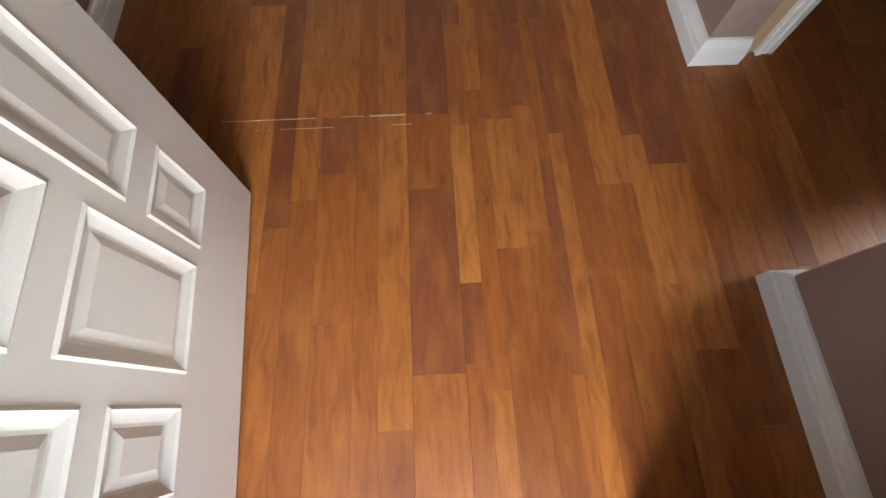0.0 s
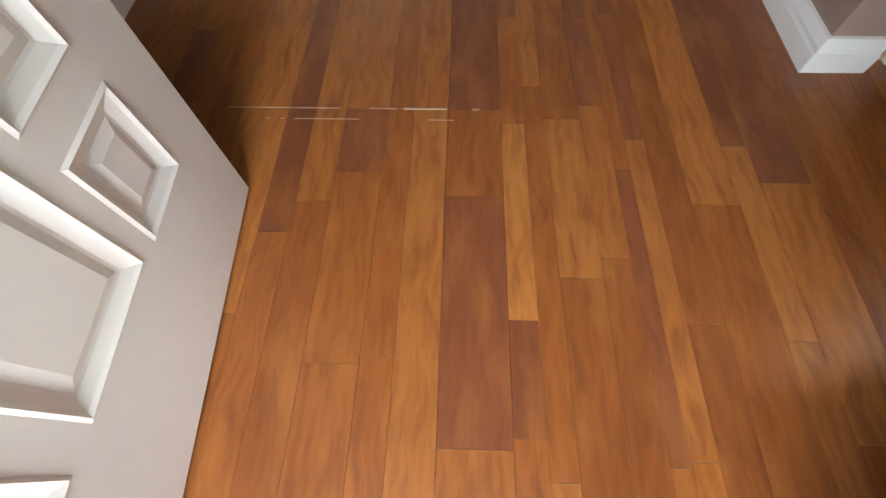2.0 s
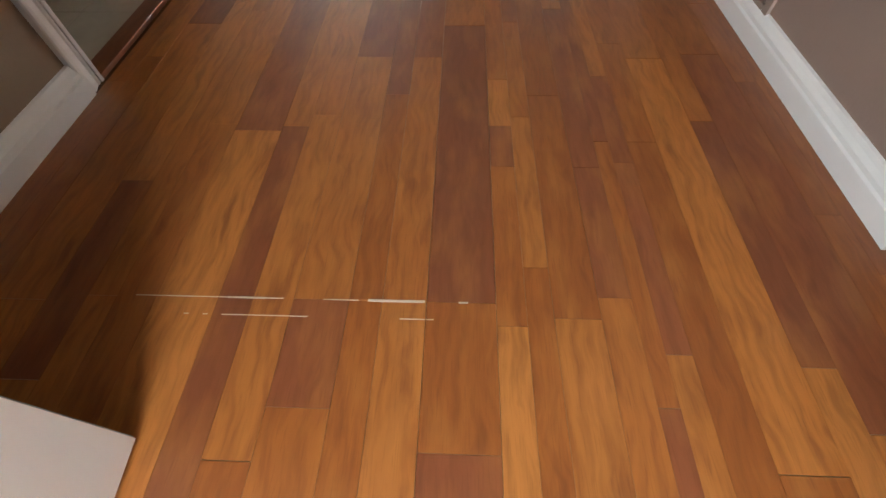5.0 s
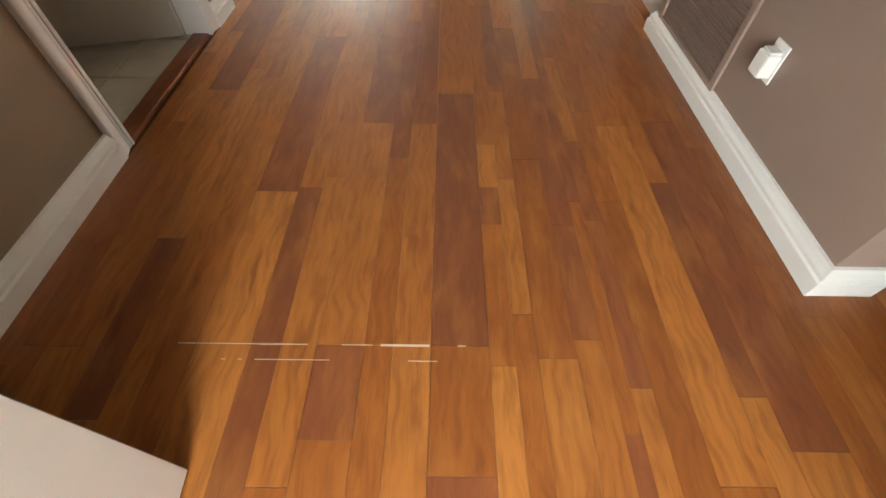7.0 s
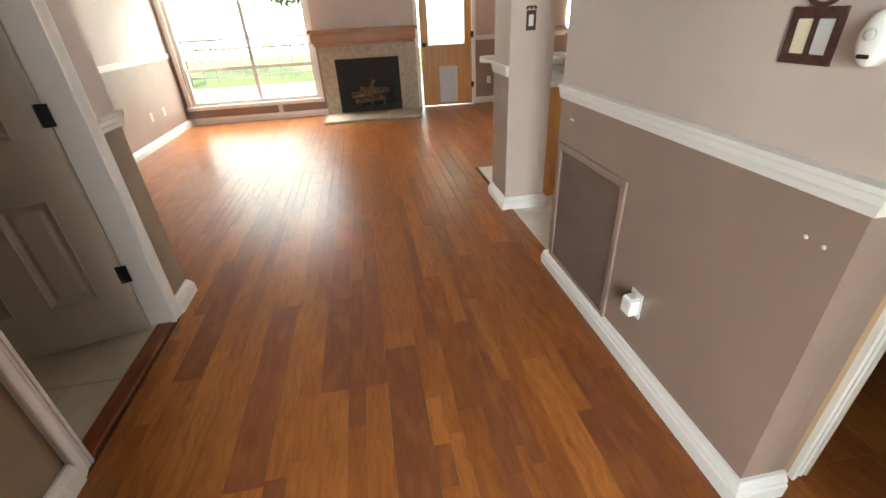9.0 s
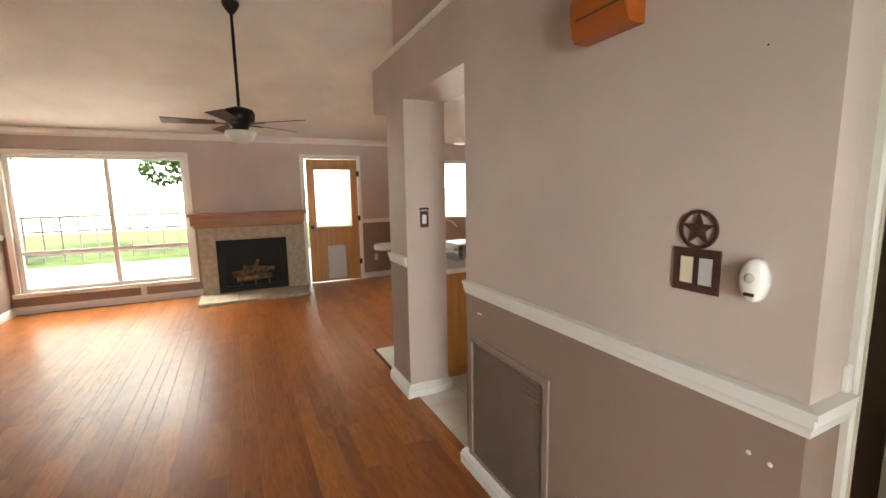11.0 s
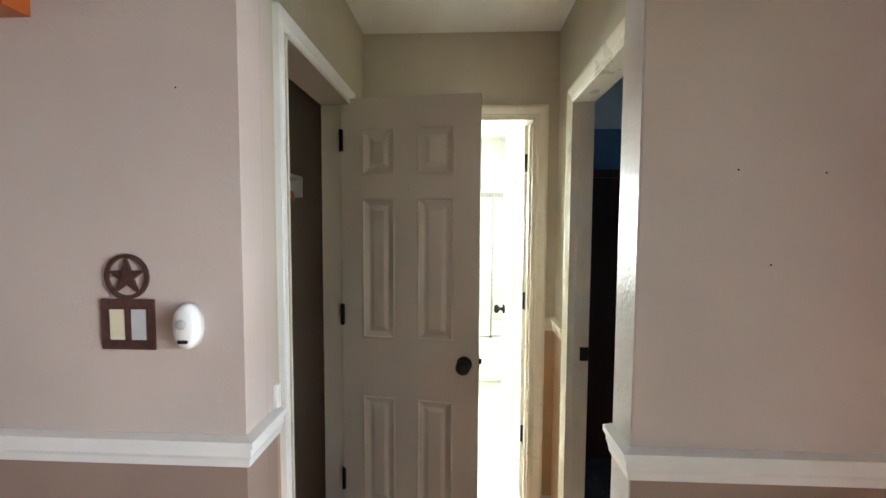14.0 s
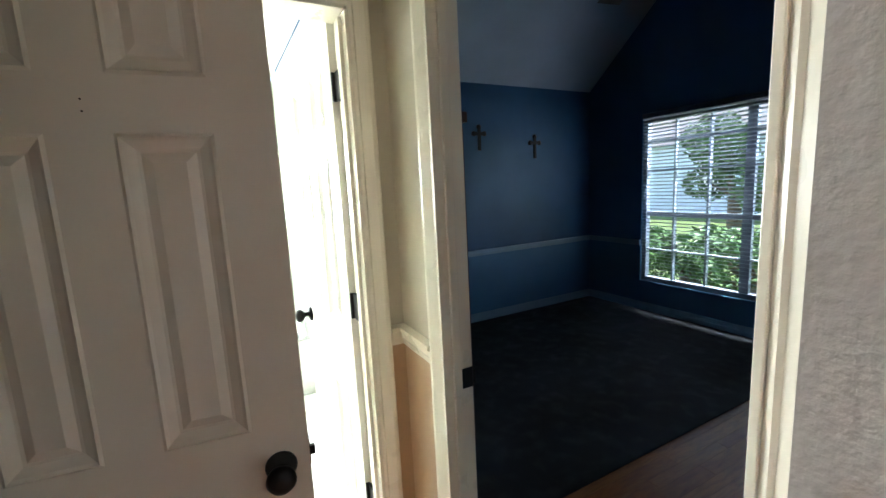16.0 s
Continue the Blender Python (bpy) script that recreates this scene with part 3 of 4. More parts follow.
for z in (0.37, 1.1, 1.83):
    h = boxes("hinge", [((2.338, -0.632, z - 0.045), (2.388, -0.622, z + 0.045)), ((2.388, -0.628, z - 0.045), (2.398, -0.612, z + 0.045))], M_BLACK)
    tagged(h, "black butt hinge on the bathroom jamb", "hinge", "bathroom door hinges")
ld = panel_door("tile_room_door", 0.79, 2.02, 0.035, six(0.79), M_DOOR, pose(-1.2, 1.566, 0.014, 0, 0, 195))
knob(ld, 0.73, 0.91, 0.035, M_BLACK)
hinges(ld, (0.33, 1.07, 1.8), 0.04, M_BLACK, 0.004)
tagged(ld, "warm grey six-panel door standing open over tiles", "door")
FP = [(0.63, 0.79, 0.245, 0.435), (0.35, 0.59, 0.255, 0.575), (0.13, 0.29, 0.26, 0.46), (0.63, 0.79, 0.49, 1.03), (0.35, 0.59, 0.635, 1.17), (0.13, 0.29, 0.51, 1.03),
      (0.63, 0.79, 1.11, 1.86), (0.35, 0.59, 1.25, 1.86), (0.13, 0.29, 1.11, 1.86)]
fd = panel_door("front_door", 0.91, 2.03, 0.045, FP, M_FDOOR, pose(-0.425, -1.19, 0.012, 0, 0, 93.7))
knob(fd, 0.85, 0.92, 0.045, M_BRONZE)
for nm, lo, hi in (("weather_strip", (0.0, 0.012, -0.009), (0.91, 0.036, 0.001)), ("edge_strip", (0.909, 0.004, 0.0), (0.913, 0.041, 2.03))):
    bm = bmesh.new()
    add_box(bm, lo, hi)
    o = done(bm, nm, M_SEAL)
    o.parent = fd
tagged(fd, "ivory moulded nine-panel front door standing open", "door")

# rear oak door with a pane and a pet flap, a little ajar
rd = empty("rear_door", pose(1.85, 6.935, 0.012, 0, 0, 176))
bm = bmesh.new()
for p in (((0, 0, 0), (0.12, 0.042, 2.03)), ((0.69, 0, 0), (0.82, 0.042, 2.03)), ((0.12, 0, 1.86), (0.69, 0.042, 2.03)), ((0.12, 0, 0.0), (0.69, 0.042, 0.93))):
    add_box(bm, *p)
leaf = done(bm, "leaf", M_OAK)
leaf.parent = rd
bm = bmesh.new()
for p in (((0.105, -0.008, 0.915), (0.12, 0.05, 1.875)), ((0.69, -0.008, 0.915), (0.705, 0.05, 1.875)), ((0.12, -0.008, 1.86), (0.69, 0.05, 1.875)), ((0.12, -0.008, 0.915), (0.69, 0.05, 0.93))):
    add_box(bm, *p, 0, 0.003)
o = done(bm, "pane_frame", M_TRIM)
o.parent = rd
bm = bmesh.new()
add_box(bm, (0.12, 0.018, 0.93), (0.69, 0.024, 1.86))
o = done(bm, "pane", M_FROST)
o.parent, o.visible_shadow = rd, False
bm = bmesh.new()
add_box(bm, (0.24, 0.042, 0.04), (0.54, 0.056, 0.60), 0, 0.004)
add_box(bm, (0.265, 0.056, 0.065), (0.515, 0.060, 0.575), 0, 0.002)
o = done(bm, "pet_flap", M_GREYPL)
o.parent = rd
knob(rd, 0.765, 0.93, 0.042, M_BRONZE)
hinges(rd, (0.3, 1.05, 1.8), 0.045, M_BLACK)
tagged(rd, "golden oak rear door with pane and pet flap, ajar", "door")

# ---- windows ----


def window(name, label, x0, x1, z0, z1, y, d, mulls, bars, mat, glassmat, post=0.03):
    root = empty(name, pose(0, 0, 0))
    f = 0.05
    fr = boxes("frame", [((x0, y, z0), (x0 + f, y + d, z1)), ((x1 - f, y, z0), (x1, y + d, z1)), ((x0 + f, y, z1 - f), (x1 - f, y + d, z1)), ((x0 + f, y, z0), (x1 - f, y + d, z0 + f))]
               + [((m - w / 2, y + 0.01, z0 + f), (m + w / 2, y + d - 0.01, z1 - f)) for m, w in mulls]
               + [((x0 + f, y + 0.014, b - w / 2), (x1 - f, y + d - 0.014, b + w / 2)) for b, w in bars], mat, root)
    p = boxes("pane", [((x0 + f, y + d / 2 - 0.003, z0 + f), (x1 - f, y + d / 2 + 0.003, z1 - f))], glassmat, root)
    p.visible_shadow = False
    return tagged(root, label, "window", kind="structure")


window("window_1", "white-framed living room picture window", -2.6, -0.66, 0.27, 2.05, 6.97, 0.06, [(-1.57, 0.055)], [(0.78, 0.05), (1.05, 0.025)], M_TRIM, M_GLASS)
casing_w = boxes("trim_window_1", [((-2.66, 6.91, 0.21), (-2.6, 6.929, 2.11)), ((-0.66, 6.91, 0.21), (-0.6, 6.929, 2.11)), ((-2.6, 6.91, 2.05), (-0.66, 6.929, 2.11)), ((-2.68, 6.89, 0.215), (-0.6, 6.929, 0.27))], M_TRIM, bevel=0.004)
structure(casing_w, "white casing and sill of the living room window", "trim")
window("window_2", "kitchen window behind white blinds", 3.45, 4.5, 1.0, 2.06, 6.98, 0.05, [], [(1.53, 0.04)], M_TRIM, M_GLASS)
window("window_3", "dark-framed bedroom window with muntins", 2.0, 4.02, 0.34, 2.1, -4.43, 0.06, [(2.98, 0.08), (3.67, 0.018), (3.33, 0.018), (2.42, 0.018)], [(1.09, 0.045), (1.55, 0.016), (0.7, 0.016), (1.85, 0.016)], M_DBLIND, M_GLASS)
bw = boxes("window_4", [((4.87, -0.5, 1.1), (4.93, -0.45, 1.98)), ((4.87, 0.95, 1.1), (4.93, 1.0, 1.98)), ((4.87, -0.45, 1.93), (4.93, 0.95, 1.98)), ((4.87, -0.45, 1.1), (4.93, 0.95, 1.15))], M_TRIM)
structure(bw, "white-framed bathroom window", "window")


def blind(name, label, x0, x1, z0, z1, y, mat, pitch, depth, tilt):
    root = empty(name, pose((x0 + x1) / 2, y, z1))
    boxes("headrail", [((-(x1 - x0) / 2, -0.025, -0.05), ((x1 - x0) / 2, 0.025, 0))], mat, root, 0.004).matrix_parent_inverse = Matrix()
    bm = bmesh.new()
    n = int((z1 - z0 - 0.06) / pitch)
    for i in range(n):
        z = -0.06 - i * pitch
        tmp = bmesh.new()
        add_box(tmp, (-(x1 - x0) / 2, -depth / 2, -0.0012), ((x1 - x0) / 2, depth / 2, 0.0012))
        merge(bm, tmp, 0, pose(0, 0, z, tilt))
    for x in (-0.3, 0.3):
        add_cyl(bm, ((x1 - x0) * x, 0, -0.05), ((x1 - x0) * x, 0, -(z1 - z0)), 0.0015, seg=5)
    s = done(bm, "slat", mat)
    s.parent = root
    return tagged(root, label, "blind")


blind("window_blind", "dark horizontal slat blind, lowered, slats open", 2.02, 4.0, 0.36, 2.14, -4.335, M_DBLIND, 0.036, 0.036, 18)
blind("window_blind", "white slat blind over the kitchen window", 3.45, 4.5, 1.02, 2.06, 6.90, M_BLIND, 0.034, 0.034, 35)

# ---- fireplace ----
fp = empty("fireplace", pose(0, 0, 0))
boxes("surround", [((-0.55, 6.72, 0), (-0.335, YB, 1.02)), ((0.635, 6.72, 0), (0.92, YB, 1.02)), ((-0.335, 6.72, 0.83), (0.635, YB, 1.02))], M_STONE, fp, 0.006)
boxes("firebox", [((-0.335, 6.705, 0.05), (-0.245, 6.74, 0.828)), ((0.545, 6.705, 0.05), (0.635, 6.74, 0.828)), ((-0.245, 6.705, 0.72), (0.545, 6.74, 0.828)), ((-0.245, 6.705, 0.05), (0.545, 6.74, 0.13)),
                  ((-0.335, 6.90, 0.05), (0.635, 6.925, 0.828)), ((-0.335, 6.74, 0.041), (0.635, 6.9, 0.06))], M_FIREBLACK, fp)
boxes("hearth", [((-0.58, 6.12, 0.001), (-0.09, 6.718, 0.04)), ((-0.085, 6.12, 0.001), (0.39, 6.718, 0.04)), ((0.395, 6.12, 0.001), (0.88, 6.718, 0.04))], M_STONE, fp, 0.004)
boxes("mantel", [((-0.66, 6.60, 1.19), (0.95, YB, 1.235)), ((-0.63, 6.64, 1.06), (0.92, YB, 1.19)), ((-0.60, 6.68, 1.02), (0.9, YB, 1.06))], M_OAKX, fp, 0.006)
bm = bmesh.new()
for a, b, r in (((-0.1, 6.8, 0.2), (0.4, 6.83, 0.24), 0.05), ((-0.15, 6.86, 0.28), (0.35, 6.8, 0.33), 0.045), ((0.0, 6.82, 0.38), (0.45, 6.86, 0.33), 0.04), ((0.1, 6.8, 0.25), (0.22, 6.84, 0.5), 0.03)):
    add_cyl(bm, a, b, r, r * 0.85, 10)
for x in (-0.05, 0.15, 0.35):
    add_box(bm, (x, 6.77, 0.06), (x + 0.02, 6.89, 0.2))
o = done(bm, "log_set", M_LOG, fp)
tagged(fp, "pale stone fireplace with stained wood mantel", "fireplace")

# ---- ceiling fans ----


def ceiling_fan(name, label, m, drop, mats):
    root = empty(name, m)
    bm = bmesh.new()
    add_lathe(bm, [(0.075, drop), (0.07, drop - 0.03), (0.03, drop - 0.09), (0.016, drop - 0.1)])
    add_cyl(bm, (0, 0, 0.14), (0, 0, drop - 0.05), 0.014)
    add_lathe(bm, [(0.03, 0.16), (0.12, 0.13), (0.135, 0.10), (0.13, 0.03), (0.10, 0.0), (0.07, -0.03), (0.07, -0.05)])
    o = done(bm, "motor", mats[0])
    o.parent = root
    bm = bmesh.new()
    add_lathe(bm, [(0.06, -0.05), (0.13, -0.06), (0.135, -0.08), (0.11, -0.13), (0.06, -0.165), (0.012, -0.175)])
    o = done(bm, "bowl", mats[2])
    o.parent = root
    for i in range(5):
        bm = bmesh.new()
        tmp = bmesh.new()
        add_box(tmp, (0.2, -0.06, -0.003), (0.62, 0.06, 0.003), 0, 0.0025)
        for v in tmp.verts:
            v.co.y *= 0.85 + 0.35 * (v.co.x - 0.2) / 0.42
        merge(bm, tmp, 0, pose(0, 0, 0.0, 11))
        add_box(bm, (0.1, -0.02, -0.012), (0.24, 0.02, -0.003))
        o = done(bm, "blade", mats[1])
        o.parent = root
        o.matrix_local = pose(0, 0, 0.01, 0, 0, 72 * i + 36)
    return tagged(root, label, "ceiling fan")


ceiling_fan("ceiling_fan", "dark bronze five-blade fan with milk glass bowl", pose(0.07, 4.2, 2.14), 1.06, (M_BLACK, M_BLADE, M_MILK))
ceiling_fan("ceiling_fan", "dark bedroom ceiling fan with five blades", pose(2.55, -2.3, 2.62), 0.98, (M_BLACK, M_BLADE, M_MILK))

# ---- kitchen ----
kc = empty("kitchen_peninsula", pose(0, 0, 0))
boxes("cabinet", [((1.37, 2.62, 0.09), (1.98, 3.45, 0.875)), ((1.42, 2.66, 0.0), (1.93, 3.4, 0.09))], M_OAK, kc, 0.003)
boxes("counter", [((1.345, 2.55, 0.875), (2.02, 3.5, 0.915))], M_COUNTER, kc, 0.008)
bm = bmesh.new()
add_box(bm, (1.2, 2.87, 0.99), (1.6, 3.5, 1.03), 0, 0.01)
add_cyl(bm, (1.2, 3.36, 0.99), (1.2, 3.36, 1.03), 0.14, seg=24)
add_box(bm, (1.35, 2.87, 0.0), (1.369, 3.45, 0.99))
done(bm, "bar_top", M_COUNTER, kc)
tagged(kc, "golden oak peninsula with white counter and bar", "cabinet")
fa = bpy.data.curves.new("faucet", "CURVE")
fa.dimensions, fa.bevel_depth, fa.bevel_resolution = "3D", 0.012, 3
sp = fa.splines.new("NURBS")
pts = [(1.62, 3.3, 0.9), (1.62, 3.3, 1.1), (1.62, 3.26, 1.24), (1.7, 3.12, 1.26), (1.72, 3.05, 1.17)]
sp.points.add(len(pts) - 1)
for p, c in zip(sp.points, pts):
    p.co = (*c, 1)
sp.use_endpoint_u = True
fo = new("faucet", fa)
fa.materials.append(M_STEEL)
tagged(fo, "steel gooseneck kitchen faucet on the counter", "faucet")
bm = bmesh.new()
for i in range(5):
    add_box(bm, (1.60 + 0.05 * i, 2.8, 0.9), (1.606 + 0.05 * i, 3.1, 1.06))
for z in (0.93, 1.0, 1.055):
    add_box(bm, (1.59, 2.8, z), (1.82, 2.806, z + 0.006))
    add_box(bm, (1.59, 3.094, z), (1.82, 3.1, z + 0.006))
tagged(done(bm, "dish_rack", M_STEEL), "steel wire dish rack on the counter", "dish rack")
bm = bmesh.new()
add_cyl(bm, (3.1, 5.5, 2.32), (3.1, 5.5, 2.8), 0.006, seg=8)
add_lathe(bm, [(0.03, 0.1), (0.05, 0.08), (0.09, 0.03), (0.13, 0.0), (0.12, 0.0)], pose(3.1, 5.5, 2.2))
tagged(done(bm, "pendant_lamp", M_MILK), "small white glass pendant lamp", "lamp")

# ---- things on the entry wall ----
ch = empty("door_chime", pose(XR, 0.738, 2.03))
bm = bmesh.new()
w, hh = 0.105, 0.085
prev = None
segs = 10
rows = []
for i in range(segs + 1):
    z = -hh + 2 * hh * i / segs
    d = 0.062 + 0.022 * math.cos((i / segs - 0.5) * math.pi)
    rows.append([bm.verts.new((-d, y, z)) for y in (-w, w)] + [bm.verts.new((-0.002, y, z)) for y in (w, -w)])
for a, b in zip(rows, rows[1:]):
    for i in range(4):
        bm.faces.new((a[i], a[(i + 1) % 4], b[(i + 1) % 4], b[i]))
bm.faces.new(rows[0]), bm.faces.new(rows[-1])
bmesh.ops.bevel(bm, geom=[e for e in bm.edges if abs(e.verts[0].co.y - e.verts[1].co.y) < 1e-5 and e.verts[0].co.x < -0.05 and e.verts[1].co.x < -0.05], offset=0.004, segments=2, affect="EDGES")
o = done(bm, "case", M_CHIME)
o.parent = ch
o = boxes("slot", [((-0.0845, -0.085, -0.032), (-0.080, 0.075, -0.028)), ((-0.082, -0.095, 0.048), (-0.077, 0.09, 0.052))], M_BRONZE, ch)
o.matrix_parent_inverse = Matrix()
bm = bmesh.new()
add_cyl(bm, (-0.04, -0.118, 0.0), (-0.04, -0.128, 0.0), 0.004, seg=8)
o = done(bm, "screw", M_BLACK)
o.parent = ch
tagged(ch, "orange-stained wooden door chime box on the wall", "door chime")

sw = empty("switch_plate", pose(XR, 0.444, 1.286))
bm = bmesh.new()
for lo, hi in (((-0.06, 0.034), (0.06, 0.056)), ((-0.06, -0.056), (0.06, -0.036)), ((-0.06, -0.036), (-0.043, 0.034)), ((0.043, -0.036), (0.06, 0.034)), ((-0.006, -0.036), (0.006, 0.034))):
    add_box(bm, (-0.006, lo[0], lo[1]), (-0.0005, hi[0], hi[1]), 0)
cz = 0.105
seg = 40
ring = []
for i in range(seg):
    a = 2 * math.pi * i / seg
    ring.append([bm.verts.new((x, r * math.cos(a), cz + r * math.sin(a))) for r, x in ((0.05, -0.0005), (0.05, -0.006), (0.041, -0.006), (0.041, -0.0005))])
for i in range(seg):
    a, b = ring[i], ring[(i + 1) % seg]
    for k in range(4):
        bm.faces.new((a[k], a[(k + 1) % 4], b[(k + 1) % 4], b[k]))
star = []
for x in (-0.0005, -0.006):
    star.append([bm.verts.new((x, (0.044 if i % 2 == 0 else 0.0175) * math.sin(math.pi * i / 5), cz + (0.044 if i % 2 == 0 else 0.0175) * math.cos(math.pi * i / 5))) for i in range(10)])
bm.faces.new(star[0]), bm.faces.new(star[1])
for i in range(10):
    bm.faces.new((star[0][i], star[0][(i + 1) % 10], star[1][(i + 1) % 10], star[1][i]))
o = done(bm, "plate", M_BRONZE)
o.parent = sw
for nm, y0, y1, mm in (("rocker", 0.007, 0.042, M_IVORY), ("rocker", -0.042, -0.007, M_GREYPL)):
    bm = bmesh.new()
    add_box(bm, (-0.005, y0, -0.035), (-0.0005, y1, 0.033), 0, 0.001)
    o = done(bm, nm, mm)
    o.parent = sw
tagged(sw, "rusty metal double switch plate with a ringed star", "switch")

se = empty("motion_sensor", pose(XR, 0.302, 1.287))
bm = bmesh.new()
add_lathe(bm, [(1.0, 0.0), (1.0, 0.5), (0.93, 0.78), (0.75, 0.95), (0.4, 1.04), (0.02, 1.06)], Matrix.Identity(4), 28)
bmesh.ops.transform(bm, matrix=pose(0, 0, 0, 0, -90, 0) @ Matrix.Diagonal((0.05, 0.028, 0.034, 1)), verts=bm.verts[:])
o = done(bm, "shell", M_WHITE)
o.parent = se
bm = bmesh.new()
add_lathe(bm, [(0.011, 0), (0.011, 0.002), (0.004, 0.003)], pose(-0.0362, 0, 0.008, 0, -90, 0))
o = done(bm, "lens", M_GREYPL)
o.parent = se
bm = bmesh.new()
add_box(bm, (-0.0362, -0.011, -0.034), (-0.022, 0.011, -0.026), 0, 0.002)
o = done(bm, "slot", M_LENS)
o.parent = se
tagged(se, "white oval plastic sensor on the wall", "sensor")

nl = empty("plug_in_night_light", pose(XR, 0.80, 0.31))
bm = bmesh.new()
add_box(bm, (-0.006, -0.036, -0.058), (-0.0005, 0.036, 0.058), 0, 0.002)
o = done(bm, "plate", M_WHITE)
o.parent = nl
bm = bmesh.new()
add_box(bm, (-0.05, -0.032, -0.04), (-0.006, 0.028, 0.03), 0, 0.006)
add_box(bm, (-0.045, -0.028, 0.03), (-0.01, 0.02, 0.04), 0, 0.003)
o = done(bm, "block", M_WHITE)
o.parent = nl
tagged(nl, "white plug-in block in a wall outlet", "night light")
bm = bmesh.new()
for y, z in ((0.29, 0.872), (0.245, 0.868)):
    add_lathe(bm, [(0.006, 0), (0.005, 0.0012), (0.001, 0.0015)], pose(XR - 0.0004, y, z, 0, -90, 0), 10)
add_box(bm, (XR - 0.0012, 1.5, 0.885), (XR - 0.0002, 1.54, 0.893))
tagged(done(bm, "wall_patch", M_TRIM), "small white filler spots on the mauve wall", "patch", kind="structure")

bm = bmesh.new()
for y, z in ((-0.844, 1.622), (-1.015, 1.616), (-0.917, 1.43), (0.322, 1.796)):
    add_lathe(bm, [(0.0022, 0), (0.0018, 0.0008), (0.0004, 0.001)], pose(XR - 0.0004, y, z, 0, -90, 0), 10)
tagged(done(bm, "nail_hole", M_LENS), "small dark nail holes in the plaster wall", "nail hole", kind="structure")

gr = empty("return_air_grille", pose(XR, 1.305, 0.415))
boxes("frame", [((-0.012, -0.315, -0.345), (-0.0005, -0.28, 0.345)), ((-0.012, 0.28, -0.345), (-0.0005, 0.315, 0.345)), ((-0.012, -0.28, 0.31), (-0.0005, 0.28, 0.345)), ((-0.012, -0.28, -0.345), (-0.0005, 0.28, -0.31))], M_LOW, gr, 0.003).matrix_parent_inverse = Matrix()
bm = bmesh.new()
for i in range(48):
    tmp = bmesh.new()
    add_box(tmp, (-0.0055, -0.28, -0.0007), (0.0055, 0.28, 0.0007))
    merge(bm, tmp, 0, pose(-0.005, 0, -0.305 + i * 0.013, 0, 62, 0))
o = done(bm, "slat", M_LOW)
o.parent = gr
o["kind"] = "stuff"
tagged(gr, "mauve-painted louvred return air grille", "grille")

ps = empty("switch_plate", pose(1.17, 2.5, 1.305))
bm = bmesh.new()
for lo, hi in (((-0.032, 0.03), (0.032, 0.055)), ((-0.032, -0.06), (0.032, -0.035)), ((-0.032, -0.035), (-0.017, 0.03)), ((0.017, -0.035), (0.032, 0.03))):
    add_box(bm, (lo[0], -0.006, lo[1]), (hi[0], -0.0005, hi[1]))
for x in (-0.028, 0.0, 0.028):
    add_lathe(bm, [(0.009, 0), (0.009, 0.005), (0.002, 0.006)], pose(x, -0.0005, 0.068, 90, 0, 0), 12)
add_box(bm, (-0.03, -0.005, 0.07), (0.03, -0.0005, 0.08))
o = done(bm, "plate", M_BRONZE)
o.parent = ps
bm = bmesh.new()
add_box(bm, (-0.016, -0.005, -0.034), (0.016, -0.0005, 0.029), 0, 0.001)
o = done(bm, "rocker", M_WHITE)
o.parent = ps
tagged(ps, "rusty metal single switch plate on the pillar", "switch")

# outlets under the window and on the west wall
for m in (pose(-1.3, YB, 0.155, 0, 0, 90), pose(-2.7, 6.15, 0.36, 0, 0, 180), pose(-2.7, 5.75, 0.36, 0, 0, 180), pose(2.15, YB, 0.36, 0, 0, 90)):
    bm = bmesh.new()
    add_box(bm, (-0.006, -0.035, -0.057), (-0.0005, 0.035, 0.057), 0, 0.002)
    add_box(bm, (-0.008, -0.017, 0.012), (-0.006, 0.017, 0.04), 0, 0.002)
    add_box(bm, (-0.008, -0.017, -0.04), (-0.006, 0.017, -0.012), 0, 0.002)
    tagged(done(bm, "outlet", M_WHITE, None, m), "white wall outlet with two sockets", "outlet", "wall outlets")

# ---- closet, hall and bathroom things ----
sh = boxes("closet_shelf", [((1.153, 0.5, 1.715), (2.199, 0.949, 1.737)), ((1.153, 0.925, 1.635), (2.199, 0.949, 1.715)), ((2.175, 0.5, 1.635), (2.199, 0.925, 1.715))], M_TRIM, bevel=0.002)
tagged(sh, "white painted closet shelf on cleats", "shelf")
bm = bmesh.new()
add_cyl(bm, (1.153, 0.56, 1.64), (2.175, 0.56, 1.64), 0.02)
add_lathe(bm, [(0.03, 0), (0.03, 0.012), (0.018, 0.014)], pose(2.175, 0.56, 1.64, 0, -90, 0))
tagged(done(bm, "closet_rod", M_OAKX), "brown wooden hanging rod in the closet", "closet rod")
bm = bmesh.new()
add_lathe(bm, [(0.075, 0), (0.075, -0.008), (0.06, -0.012), (0.055, -0.002)], pose(1.9, -0.07, 2.45), 28)
tagged(done(bm, "recessed_light", M_WHITE), "white round recessed light, off", "lamp")
bm = bmesh.new()
for p in (((4.1, -0.755, 0), (4.16, 1.195, 0.42)), ((4.79, -0.755, 0), (4.848, 1.195, 0.42)), ((4.16, -0.755, 0), (4.79, -0.69, 0.42)), ((4.16, 1.13, 0), (4.79, 1.195, 0.42)), ((4.16, -0.69, 0.0), (4.79, 1.13, 0.08))):
    add_box(bm, *p, 0, 0.0)
tagged(done(bm, "bathtub", M_TUB), "white enamel built-in bathtub", "bathtub")
